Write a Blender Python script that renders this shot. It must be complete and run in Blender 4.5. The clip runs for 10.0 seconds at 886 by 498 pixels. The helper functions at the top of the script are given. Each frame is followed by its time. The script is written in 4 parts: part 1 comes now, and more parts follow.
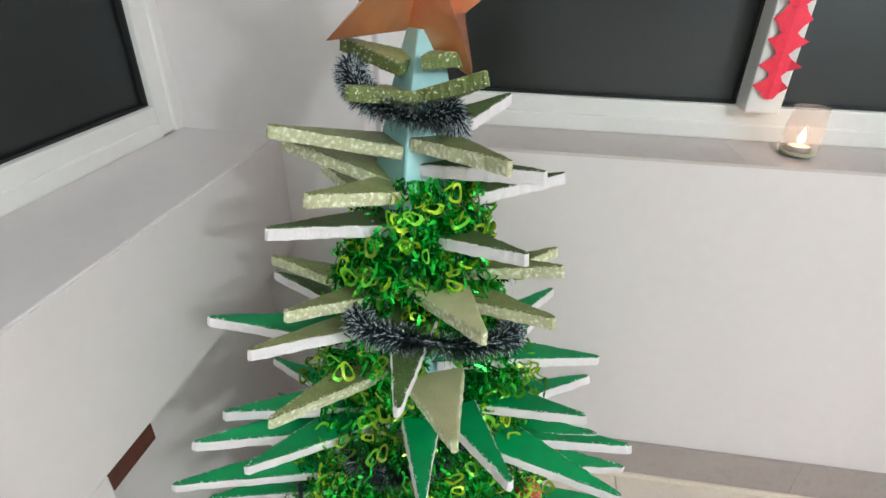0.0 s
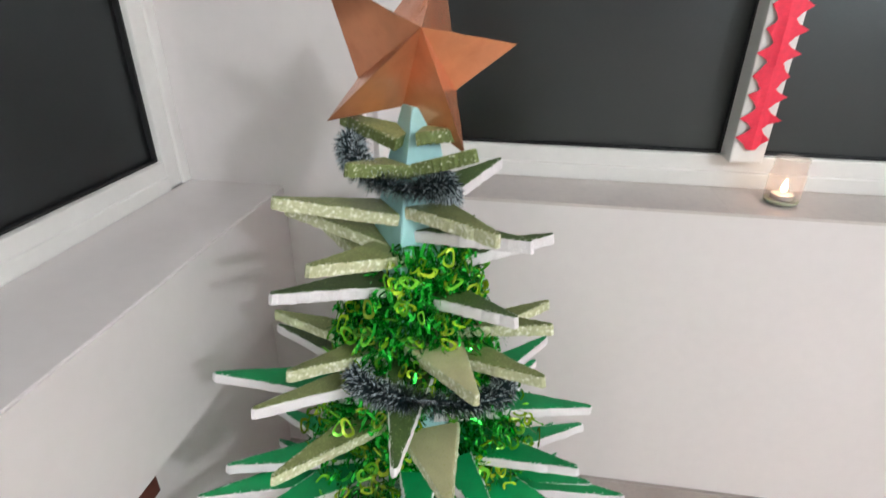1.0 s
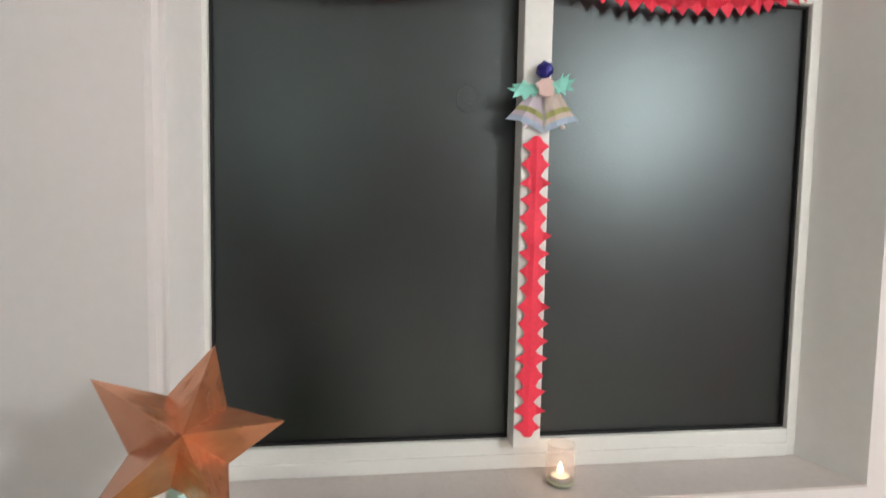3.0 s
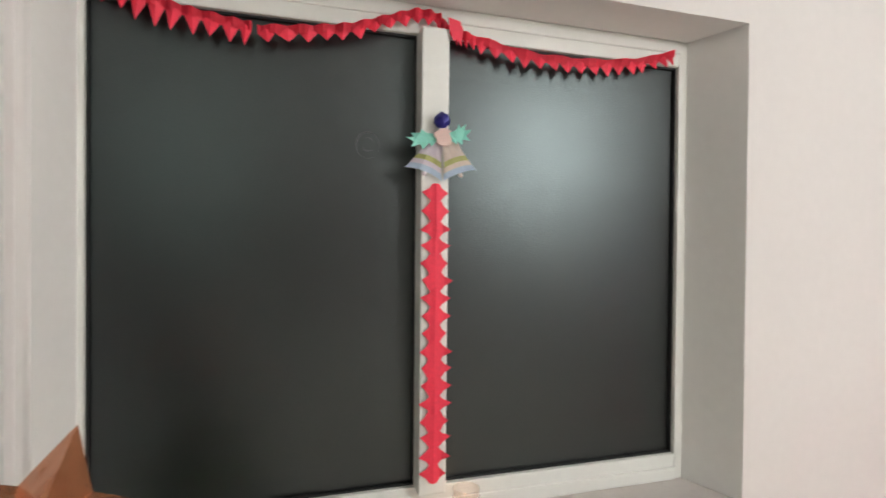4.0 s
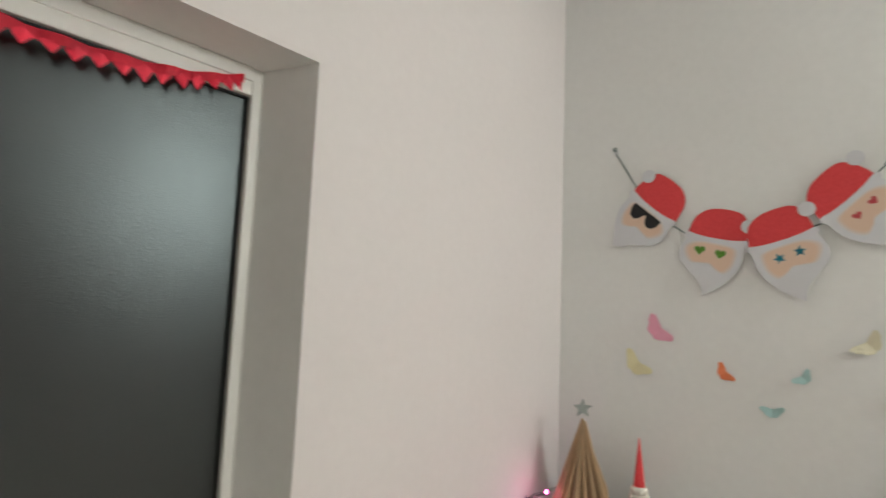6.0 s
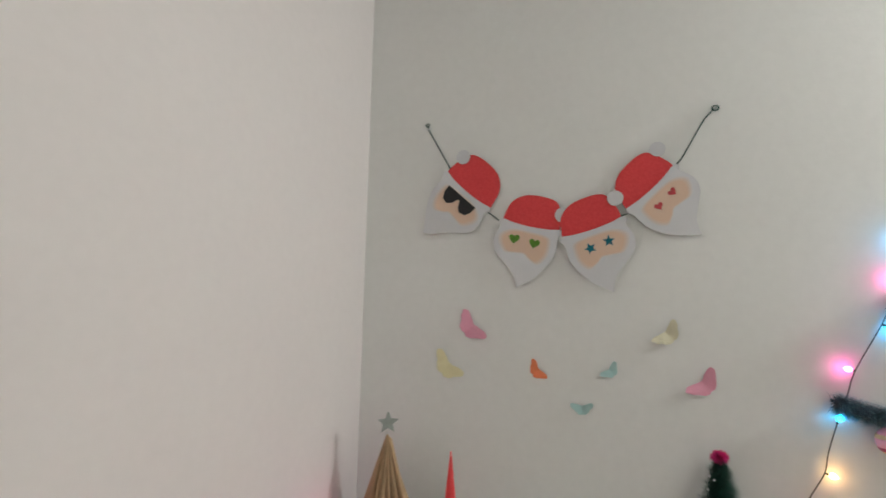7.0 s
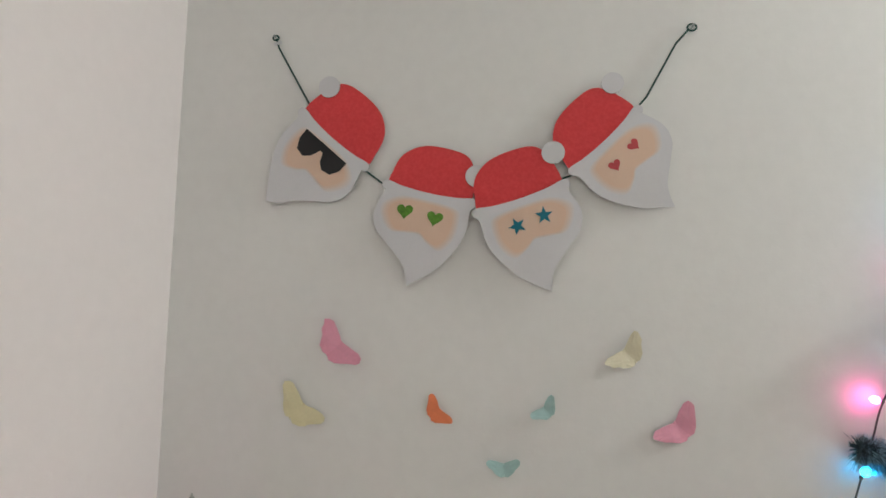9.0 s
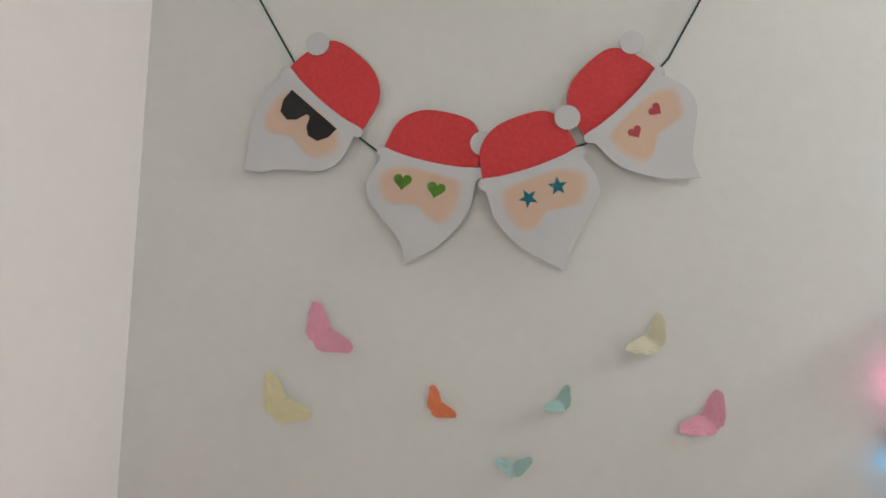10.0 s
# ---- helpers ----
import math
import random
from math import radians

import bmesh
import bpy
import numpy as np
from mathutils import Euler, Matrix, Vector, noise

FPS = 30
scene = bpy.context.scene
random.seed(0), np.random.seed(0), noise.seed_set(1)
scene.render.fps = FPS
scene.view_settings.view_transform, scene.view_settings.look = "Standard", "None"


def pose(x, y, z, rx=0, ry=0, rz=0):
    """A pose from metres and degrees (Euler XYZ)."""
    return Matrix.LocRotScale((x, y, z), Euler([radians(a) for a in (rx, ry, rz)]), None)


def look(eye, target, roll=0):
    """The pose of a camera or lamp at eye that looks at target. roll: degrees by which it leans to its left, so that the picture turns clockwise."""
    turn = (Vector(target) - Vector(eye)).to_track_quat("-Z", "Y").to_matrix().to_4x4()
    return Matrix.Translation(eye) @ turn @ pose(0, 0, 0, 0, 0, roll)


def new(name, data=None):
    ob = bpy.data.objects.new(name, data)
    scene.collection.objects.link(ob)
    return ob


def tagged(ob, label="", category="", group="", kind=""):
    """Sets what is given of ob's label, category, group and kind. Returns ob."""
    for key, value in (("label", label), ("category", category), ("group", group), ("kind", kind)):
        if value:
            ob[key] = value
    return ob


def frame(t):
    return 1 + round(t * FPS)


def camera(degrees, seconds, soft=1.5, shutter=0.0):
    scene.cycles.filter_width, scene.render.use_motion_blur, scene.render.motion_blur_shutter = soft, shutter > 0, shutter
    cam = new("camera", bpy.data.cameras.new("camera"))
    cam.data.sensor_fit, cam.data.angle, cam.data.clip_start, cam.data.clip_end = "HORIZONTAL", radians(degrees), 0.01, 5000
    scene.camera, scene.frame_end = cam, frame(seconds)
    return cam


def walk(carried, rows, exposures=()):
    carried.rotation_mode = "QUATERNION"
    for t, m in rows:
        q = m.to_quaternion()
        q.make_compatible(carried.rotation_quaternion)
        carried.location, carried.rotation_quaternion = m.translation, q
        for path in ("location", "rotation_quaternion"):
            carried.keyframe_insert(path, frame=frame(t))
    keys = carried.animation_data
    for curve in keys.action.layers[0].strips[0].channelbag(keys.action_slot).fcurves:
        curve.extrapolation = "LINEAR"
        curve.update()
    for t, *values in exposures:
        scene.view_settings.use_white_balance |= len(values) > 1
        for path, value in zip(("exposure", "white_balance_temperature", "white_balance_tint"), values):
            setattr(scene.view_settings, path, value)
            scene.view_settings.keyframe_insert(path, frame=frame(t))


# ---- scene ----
cam = camera(80.5, 10.0, shutter=0.35)
PATH = [
    (0, (-0.414, -0.922, 1.242), (-0.655, 0.8, 0.255), 1.2),
    (0.5, (-0.411, -0.924, 1.26), (-0.662, 0.799, 0.275), 1.0),
    (1, (-0.405, -0.929, 1.294), (-0.661, 0.837, 0.392), 0.6),
    (1.5, (-0.377, -0.935, 1.336), (-0.564, 0.915, 0.599), -0.1),
    (2, (-0.34, -0.938, 1.378), (-0.338, 0.978, 0.804), 0.2),
    (2.5, (-0.319, -0.945, 1.428), (-0.173, 1.013, 1.047), 0.1),
    (2.7, (-0.315, -0.95, 1.457), (-0.113, 1.023, 1.198), 0.7),
    (3.8, (-0.29, -0.967, 1.533), (0.188, 0.975, 1.507), 0.5),
    (4, (-0.28, -0.964, 1.534), (0.296, 0.951, 1.512), 0.5),
    (4.5, (-0.221, -0.964, 1.527), (0.642, 0.84, 1.518), 1.0),
    (5, (-0.13, -0.942, 1.541), (0.967, 0.73, 1.582), 2.2),
    (5.5, (-0.016, -0.924, 1.557), (1.249, 0.621, 1.674), 1.9),
    (6, (0.124, -0.915, 1.553), (1.622, 0.395, 1.755), 2.3),
    (6.2, (0.172, -0.873, 1.566), (1.781, 0.299, 1.758), 2.1),
    (7.3, (0.473, -0.737, 1.536), (2.38, -0.187, 1.777), 0.6),
    (7.5, (0.541, -0.75, 1.541), (2.453, -0.213, 1.78), 0.4),
    (8, (0.699, -0.733, 1.55), (2.623, -0.238, 1.788), 1.1),
    (8.5, (0.809, -0.707, 1.554), (2.753, -0.299, 1.781), 0.7),
    (9, (0.88, -0.662, 1.568), (2.851, -0.398, 1.783), 0.4),
    (9.5, (0.937, -0.623, 1.56), (2.918, -0.439, 1.764), 0.2),
    (10, (0.976, -0.606, 1.534), (2.956, -0.434, 1.757), 0.3),
]
LEVELS = [(0, 0.41, 5950, 4), (1.0, 0.43, 6050, 8), (2.0, 0.38, 6250, 9), (2.7, 0.27, 6350, 8), (3.8, 0.14, 6450, 6), (4.5, -0.06, 6550, 5), (5.5, -0.22, 6600, 3), (6.2, -0.40, 6550, 3), (7.3, -0.51, 6430, 4), (8.5, -0.40, 6430, 5), (10, -0.36, 6430, 5)]
walk(cam, [(t, look(eye, target, roll)) for t, eye, target, roll in PATH], LEVELS)

# ---- light ----
world = bpy.data.worlds.new("night")
scene.world = world
world.use_nodes = True
world.node_tree.nodes["Background"].inputs[0].default_value = (0.01, 0.012, 0.016, 1)
world.node_tree.nodes["Background"].inputs[1].default_value = 0.3
scene.view_settings.exposure = 0.0


def bulb_light(name, place, radius, watts, colour):
    data = bpy.data.lights.new(name, "POINT")
    data.shadow_soft_size, data.energy, data.color = radius, watts, colour
    ob = new(name, data)
    ob.location = place
    return ob


LAMP, SIDE_LAMP = (1.62, -2.5, 2.24), (-0.94, -2.75, 2.10)
bulb_light("wall_lamp_glow", LAMP, 0.085, 66, (1.0, 0.985, 0.975))
bulb_light("side_lamp_glow", SIDE_LAMP, 0.08, 7, (0.86, 1.0, 0.90))


# ---- materials ----
def material(name, colour, rough=0.6, metal=0.0, spec=0.5, vary=0.08, scale=6.0, fine=180.0, bump=0.05, bump_scale=250.0, distance=0.001, second=None, mask=(0.5, 0.7), island=0.0, objects=0.0, glow=None):
    """A surface with broad stains, fine grain and relief."""
    m = bpy.data.materials.new(name)
    m.use_nodes = True
    t = m.node_tree
    p = t.nodes["Principled BSDF"]
    p.inputs["Roughness"].default_value = rough
    p.inputs["Metallic"].default_value = metal
    p.inputs["Specular IOR Level"].default_value = spec
    tex = t.nodes.new("ShaderNodeTexCoord")
    big = t.nodes.new("ShaderNodeTexNoise")
    big.inputs["Scale"].default_value, big.inputs["Detail"].default_value = scale, 5
    small = t.nodes.new("ShaderNodeTexNoise")
    small.inputs["Scale"].default_value, small.inputs["Detail"].default_value = fine, 3
    for n in (big, small):
        t.links.new(tex.outputs["Object"], n.inputs["Vector"])
    value = t.nodes.new("ShaderNodeMath")
    value.operation = "ADD"
    t.links.new(big.outputs["Fac"], value.inputs[0])
    t.links.new(small.outputs["Fac"], value.inputs[1])
    span = t.nodes.new("ShaderNodeMapRange")
    span.inputs[1].default_value, span.inputs[2].default_value = 0.6, 1.4
    span.inputs[3].default_value, span.inputs[4].default_value = 1 - vary, 1 + vary
    t.links.new(value.outputs[0], span.inputs[0])
    out = span.outputs[0]
    for wide, node, socket in ((island, "ShaderNodeNewGeometry", "Random Per Island"), (objects, "ShaderNodeObjectInfo", "Random")):
        if wide:
            src = t.nodes.new(node)
            r = t.nodes.new("ShaderNodeMapRange")
            r.inputs[3].default_value, r.inputs[4].default_value = 1 - wide, 1 + wide
            t.links.new(src.outputs[socket], r.inputs[0])
            mul = t.nodes.new("ShaderNodeMath")
            mul.operation = "MULTIPLY"
            t.links.new(out, mul.inputs[0])
            t.links.new(r.outputs[0], mul.inputs[1])
            out = mul.outputs[0]
    base = t.nodes.new("ShaderNodeMix")
    base.data_type, base.blend_type = "RGBA", "MIX"
    base.inputs[6].default_value = (*colour, 1)
    base.inputs[7].default_value = (*(second or colour), 1)
    if second:
        spots = t.nodes.new("ShaderNodeMapRange")
        spots.inputs[1].default_value, spots.inputs[2].default_value = mask
        t.links.new(small.outputs["Fac"], spots.inputs[0])
        t.links.new(spots.outputs[0], base.inputs[0])
    else:
        base.inputs[0].default_value = 0
    tint = t.nodes.new("ShaderNodeVectorMath")
    tint.operation = "SCALE"
    t.links.new(base.outputs[2], tint.inputs[0])
    t.links.new(out, tint.inputs["Scale"])
    t.links.new(tint.outputs[0], p.inputs["Base Color"])
    if bump:
        rel = t.nodes.new("ShaderNodeTexNoise")
        rel.inputs["Scale"].default_value, rel.inputs["Detail"].default_value = bump_scale, 4
        t.links.new(tex.outputs["Object"], rel.inputs["Vector"])
        b = t.nodes.new("ShaderNodeBump")
        b.inputs["Strength"].default_value, b.inputs["Distance"].default_value = bump, distance
        t.links.new(rel.outputs["Fac"], b.inputs["Height"])
        t.links.new(b.outputs[0], p.inputs["Normal"])
    if glow:
        p.inputs["Emission Color"].default_value = (*glow[:3], 1)
        p.inputs["Emission Strength"].default_value = glow[3]
    return m


# PAINT is lowered and PAINT_R raised in tone to even out uneven lamp light.
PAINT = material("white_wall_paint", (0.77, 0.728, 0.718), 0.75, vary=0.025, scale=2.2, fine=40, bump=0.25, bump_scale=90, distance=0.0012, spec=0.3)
PAINT_R = material("cool_white_paint_lightened", (0.875, 0.878, 0.866), 0.78, vary=0.025, scale=2.0, fine=40, bump=0.25, bump_scale=90, distance=0.0012, spec=0.3)
PAINT_S = material("pale_wall_paint", (0.86, 0.84, 0.82), 0.75, vary=0.05, scale=2.0, fine=40, bump=0.25, bump_scale=90, distance=0.0012, spec=0.3)
PAINT_B = material("beige_paint", (0.62, 0.57, 0.52), 0.7, vary=0.1, scale=3.0, fine=50)
# White recess paint, its lightness partly in place of missing bounce light.
RECESS = material("recess_paint_lightened", (0.89, 0.875, 0.86), 0.6, vary=0.025, scale=2.2, fine=40, bump=0.2, bump_scale=90, distance=0.001, spec=0.35)
CEIL = material("ceiling_paint", (0.89, 0.88, 0.865), 0.85, vary=0.03, scale=1.5)
SILL = material("pinkish_marble", (0.64, 0.585, 0.555), 0.38, vary=0.08, scale=7, fine=60, bump=0.06, bump_scale=60, second=(0.57, 0.52, 0.50), mask=(0.45, 0.7))
SKIRT = material("grey_marble", (0.40, 0.35, 0.325), 0.4, vary=0.13, scale=6, fine=45, second=(0.33, 0.295, 0.28), bump=0.05)
BEAD = material("cream_bead", (0.78, 0.70, 0.58), 0.5)
TILE = material("cream_floor_tile", (0.80, 0.70, 0.60), 0.3, vary=0.08, scale=5, fine=60, second=(0.68, 0.61, 0.53), mask=(0.5, 0.75), bump=0.03)
GROUT = material("floor_grout", (0.66, 0.58, 0.49), 0.8)
PVC = material("white_window_plastic", (0.80, 0.79, 0.76), 0.38, vary=0.03, scale=4, fine=60, bump=0.03)
GASKET = material("black_gasket", (0.012, 0.012, 0.013), 0.6)
GLASS = material("dark_frosted_glass", (0.0095, 0.0088, 0.0092), 0.335, spec=0.62, vary=0.3, scale=2.5, fine=320, bump=0.62, bump_scale=290, distance=0.0007)
# a soft sheen laid over the dark body of the pane
_t = GLASS.node_tree
_gloss = _t.nodes.new("ShaderNodeBsdfGlossy")
_gloss.distribution = "BECKMANN"
_gloss.inputs["Color"].default_value, _gloss.inputs["Roughness"].default_value = (0.78, 0.95, 0.97, 1), 0.30
_body = _t.nodes["Principled BSDF"]
_body.inputs["Specular IOR Level"].default_value = 0.0
_mix = _t.nodes.new("ShaderNodeMixShader")
_mix.inputs[0].default_value = 0.046
_wide = _t.nodes.new("ShaderNodeBsdfGlossy")
_wide.distribution = "BECKMANN"
_wide.inputs["Color"].default_value, _wide.inputs["Roughness"].default_value = (0.97, 0.95, 0.96, 1), 0.48
_first = _t.nodes.new("ShaderNodeMixShader")
_first.inputs[0].default_value = 0.024
_t.links.new(_body.outputs[0], _first.inputs[1])
_t.links.new(_wide.outputs[0], _first.inputs[2])
_grain = _t.nodes.new("ShaderNodeMapping")
_grain.inputs["Scale"].default_value = (0.40, 1.0, 1.3)
_t.links.new(_t.nodes["Texture Coordinate"].outputs["Object"], _grain.inputs["Vector"])
for _n in _t.nodes:
    if _n.type == "TEX_NOISE" and _n.inputs["Scale"].default_value > 100:
        _t.links.new(_grain.outputs[0], _n.inputs["Vector"])
for _n in _t.nodes:
    if _n.type == "BUMP":
        _t.links.new(_n.outputs[0], _gloss.inputs["Normal"])
_t.links.new(_first.outputs[0], _mix.inputs[1])
_t.links.new(_gloss.outputs[0], _mix.inputs[2])
_t.links.new(_mix.outputs[0], _t.nodes["Material Output"].inputs["Surface"])
BROWN = material("dark_red_wood", (0.10, 0.03, 0.022), 0.45, vary=0.3, scale=14, fine=90)
CYAN = material("pale_cyan_card", (0.40, 0.70, 0.71), 0.6, vary=0.06, scale=9, fine=120, bump=0.08)
OLIVE = material("olive_glitter_paint", (0.225, 0.26, 0.088), 0.42, vary=0.3, scale=45, fine=420, bump=0.5, bump_scale=600, distance=0.001, second=(0.36, 0.38, 0.17), mask=(0.58, 0.72), objects=0.2)
SPECK = material("speckled_green_edge", (0.155, 0.20, 0.055), 0.6, vary=0.25, scale=60, fine=340, bump=0.9, bump_scale=420, distance=0.0014, second=(0.62, 0.64, 0.48), mask=(0.60, 0.66))
PALE_OLIVE = material("pale_olive_paint", (0.60, 0.58, 0.33), 0.5, vary=0.16, scale=40, fine=300, bump=0.4, bump_scale=500, second=(0.42, 0.42, 0.18), mask=(0.54, 0.80))
DARK_OLIVE = material("dark_olive_paint", (0.062, 0.112, 0.026), 0.55, vary=0.3, scale=45, fine=420, bump=0.5, bump_scale=600, second=(0.22, 0.26, 0.08), mask=(0.6, 0.75), objects=0.2)
GREEN = material("bright_green_paint", (0.006, 0.315, 0.090), 0.5, vary=0.24, scale=40, fine=350, bump=0.4, bump_scale=500, second=(0.01, 0.20, 0.055), mask=(0.5, 0.8), objects=0.15)
OLIVE_RIM = material("dusted_olive_rim", (0.20, 0.24, 0.07), 0.5, vary=0.3, scale=45, fine=330, bump=0.3, bump_scale=450, distance=0.0008, second=(0.62, 0.63, 0.47), mask=(0.54, 0.60))
DARK_RIM = material("dusted_dark_olive_rim", (0.06, 0.115, 0.026), 0.55, vary=0.3, scale=45, fine=330, bump=0.3, bump_scale=450, distance=0.0008, second=(0.55, 0.56, 0.48), mask=(0.55, 0.61))
GREEN_RIM = material("dusted_green_rim", (0.006, 0.26, 0.08), 0.5, vary=0.2, scale=40, fine=330, bump=0.3, bump_scale=450, distance=0.0008, second=(0.60, 0.68, 0.62), mask=(0.56, 0.62))
FOAM = material("white_foam_edge", (0.80, 0.77, 0.78), 0.8, vary=0.07, scale=60, fine=500, bump=0.8, bump_scale=420, distance=0.0012)
FOAM_G = material("pale_green_foam_edge", (0.54, 0.56, 0.33), 0.7, vary=0.22, scale=40, fine=210, bump=0.9, bump_scale=420, distance=0.0014, second=(0.78, 0.79, 0.66), mask=(0.52, 0.64))
TINSEL = material("green_metal_foil", (0.030, 0.46, 0.035), 0.19, metal=0.72, vary=0.1, scale=60, island=0.75, bump=0)
LOOP = material("green_foil_loop", (0.14, 0.46, 0.02), 0.25, metal=0.4, vary=0.1, scale=60, island=0.6, bump=0)
LIME = material("lime_foil_loop", (0.40, 0.58, 0.022), 0.27, metal=0.3, vary=0.1, scale=60, island=0.55, bump=0)
NEEDLE = material("dark_teal_tinsel", (0.008, 0.022, 0.028), 0.35, vary=0.1, island=0.5, bump=0, spec=0.6)
FROST = material("frosted_tinsel_tip", (0.52, 0.59, 0.63), 0.5, vary=0.1, island=0.3, bump=0)
NEEDLE_W = material("blue_green_tinsel", (0.03, 0.075, 0.085), 0.4, vary=0.1, island=0.5, bump=0)
FROST_W = material("pale_tinsel_tip", (0.27, 0.44, 0.51), 0.5, vary=0.1, island=0.4, bump=0)
COPPER = material("copper_craft_paper", (0.80, 0.33, 0.16), 0.27, metal=0.66, vary=0.22, scale=9, fine=26, bump=0.25, bump_scale=26, distance=0.004, second=(0.56, 0.20, 0.09), mask=(0.5, 0.8))
RED_PAPER = material("red_crepe_paper", (0.85, 0.034, 0.078), 0.6, vary=0.12, scale=18, fine=160, bump=0.2, bump_scale=120)
RED_FELT = material("red_coloured_card", (0.76, 0.060, 0.068), 0.8, vary=0.05, scale=40, fine=160, bump=0.10, bump_scale=300, second=(0.775, 0.075, 0.082), mask=(0.40, 0.75))
CARD = material("white_card", (0.75, 0.75, 0.78), 0.7, vary=0.02, scale=12)
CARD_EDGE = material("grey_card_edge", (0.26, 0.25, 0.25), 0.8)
SKINS = [material("peach_print", (0.77 + 0.03 * k / 4, 0.735 - 0.145 * k / 4, 0.735 - 0.275 * k / 4), 0.7, vary=0.02) for k in range(5)]
BLACK = material("black_card", (0.012, 0.012, 0.014), 0.5, vary=0.1)
LEAF_GREEN = material("green_crayon", (0.12, 0.30, 0.03), 0.6, vary=0.3, scale=90)
BLUE_STAR = material("teal_foil", (0.008, 0.18, 0.25), 0.4, vary=0.2)
HEART_RED = material("dark_red_card", (0.55, 0.07, 0.08), 0.6)
STRING = material("dark_green_string", (0.010, 0.065, 0.055), 0.7, vary=0.2, fine=900)
WIRE = material("dark_green_wire", (0.055, 0.070, 0.066), 0.4)
PINK = material("pink_paper", (0.90, 0.42, 0.56), 0.65, vary=0.06, scale=30)
ROSE = material("deep_rose_foil", (0.45, 0.06, 0.16), 0.4, metal=0.3)
YELLOW = material("pale_yellow_paper", (0.83, 0.78, 0.51), 0.65, vary=0.05, scale=30)
CREAM = material("cream_paper", (0.80, 0.76, 0.58), 0.65, vary=0.05, scale=30)
ORANGE = material("orange_paper", (0.90, 0.27, 0.12), 0.65, vary=0.06, scale=30)
AQUA = material("aqua_paper", (0.45, 0.67, 0.66), 0.65, vary=0.05, scale=30)
MINT = material("mint_paper", (0.26, 0.64, 0.54), 0.65, vary=0.1, scale=30)
BLUE = material("blue_foil_ball", (0.018, 0.014, 0.20), 0.35, vary=0.2, metal=0.2)
LILAC = material("pale_lilac_paper", (0.93, 0.84, 0.92), 0.65, vary=0.05)
PEACH = material("pale_pink_paper", (0.94, 0.82, 0.75), 0.65, vary=0.05)
TAN = material("dusty_pink_paper", (0.70, 0.50, 0.46), 0.65, vary=0.1)
LIMEBAND = material("olive_band", (0.64, 0.64, 0.27), 0.65, vary=0.1)
SKYBAND = material("pale_blue_band", (0.66, 0.76, 0.90), 0.65, vary=0.08)
KRAFT = material("folded_book_paper", (0.74, 0.53, 0.32), 0.7, vary=0.12, scale=30, fine=200, objects=0.12)
SILVER = material("silver_card", (0.36, 0.40, 0.385), 0.4, metal=0.5, vary=0.15, scale=50)
SNOW = material("white_cotton", (0.94, 0.94, 0.92), 0.95, vary=0.05, scale=30, fine=200, bump=0.35, bump_scale=90, distance=0.003)
BRICK = material("red_card_brick", (0.68, 0.035, 0.075), 0.6, vary=0.12, scale=20, objects=0.15)
JOINT = material("pale_card_joint", (0.80, 0.74, 0.73), 0.7)
YARN = material("cream_yarn", (0.72, 0.68, 0.60), 0.9, vary=0.1, fine=500, bump=0.8, bump_scale=500)
WAX = material("white_wax", (0.8, 0.76, 0.68), 0.4)
TINPLATE = material("aluminium_cup", (0.6, 0.6, 0.6), 0.3, metal=1)
PINE = material("dark_pine_green", (0.02, 0.085, 0.06), 0.6, island=0.5, bump=0)
HOTPINK = material("hot_pink_pompom", (0.80, 0.05, 0.28), 0.8, island=0.3)
ORNAMENT = material("orange_red_glitter", (0.50, 0.085, 0.035), 0.45, vary=0.4, scale=120, fine=420, bump=1.0, bump_scale=330, distance=0.003, second=(0.85, 0.42, 0.28), mask=(0.58, 0.66))
FLAME = material("candle_flame", (1, 0.75, 0.4), 0.5, bump=0, glow=(1.0, 0.66, 0.36, 14))
BULBS = {
    "pink": material("lit_pink_bulb", (0.9, 0.3, 0.6), 0.4, bump=0, glow=(1.0, 0.10, 0.42, 24)),
    "blue": material("lit_blue_bulb", (0.3, 0.7, 0.9), 0.4, bump=0, glow=(0.02, 0.50, 1.0, 24)),
    "warm": material("lit_warm_bulb", (0.9, 0.7, 0.4), 0.4, bump=0, glow=(1.0, 0.55, 0.22, 20)),
}
JAR = bpy.data.materials.new("clear_jar_glass")
JAR.use_nodes = True
_t = JAR.node_tree
_p = _t.nodes["Principled BSDF"]
_p.inputs["Base Color"].default_value = (0.80, 0.76, 0.74, 1)
_p.inputs["Roughness"].default_value = 0.16
_clear = _t.nodes.new("ShaderNodeBsdfTransparent")
_clear.inputs["Color"].default_value = (0.97, 0.95, 0.94, 1)
_haze = _t.nodes.new("ShaderNodeTexNoise")
_haze.inputs["Scale"].default_value = 60
_span = _t.nodes.new("ShaderNodeMapRange")
_span.inputs[3].default_value, _span.inputs[4].default_value = 0.06, 0.28
_mix = _t.nodes.new("ShaderNodeMixShader")
_t.links.new(_haze.outputs["Fac"], _span.inputs[0])
_t.links.new(_span.outputs[0], _mix.inputs[0])
_t.links.new(_clear.outputs[0], _mix.inputs[1])
_t.links.new(_p.outputs[0], _mix.inputs[2])
_t.links.new(_mix.outputs[0], _t.nodes["Material Output"].inputs["Surface"])
JAR_BASE = material("greenish_thick_glass", (0.42, 0.47, 0.30), 0.2, vary=0.2, scale=60)


# ---- mesh helpers ----
def mesh_of(bm, name, mats):
    me = bpy.data.meshes.new(name)
    bm.to_mesh(me)
    bm.free()
    for m in mats if isinstance(mats, (list, tuple)) else [mats]:
        me.materials.append(m)
    return me


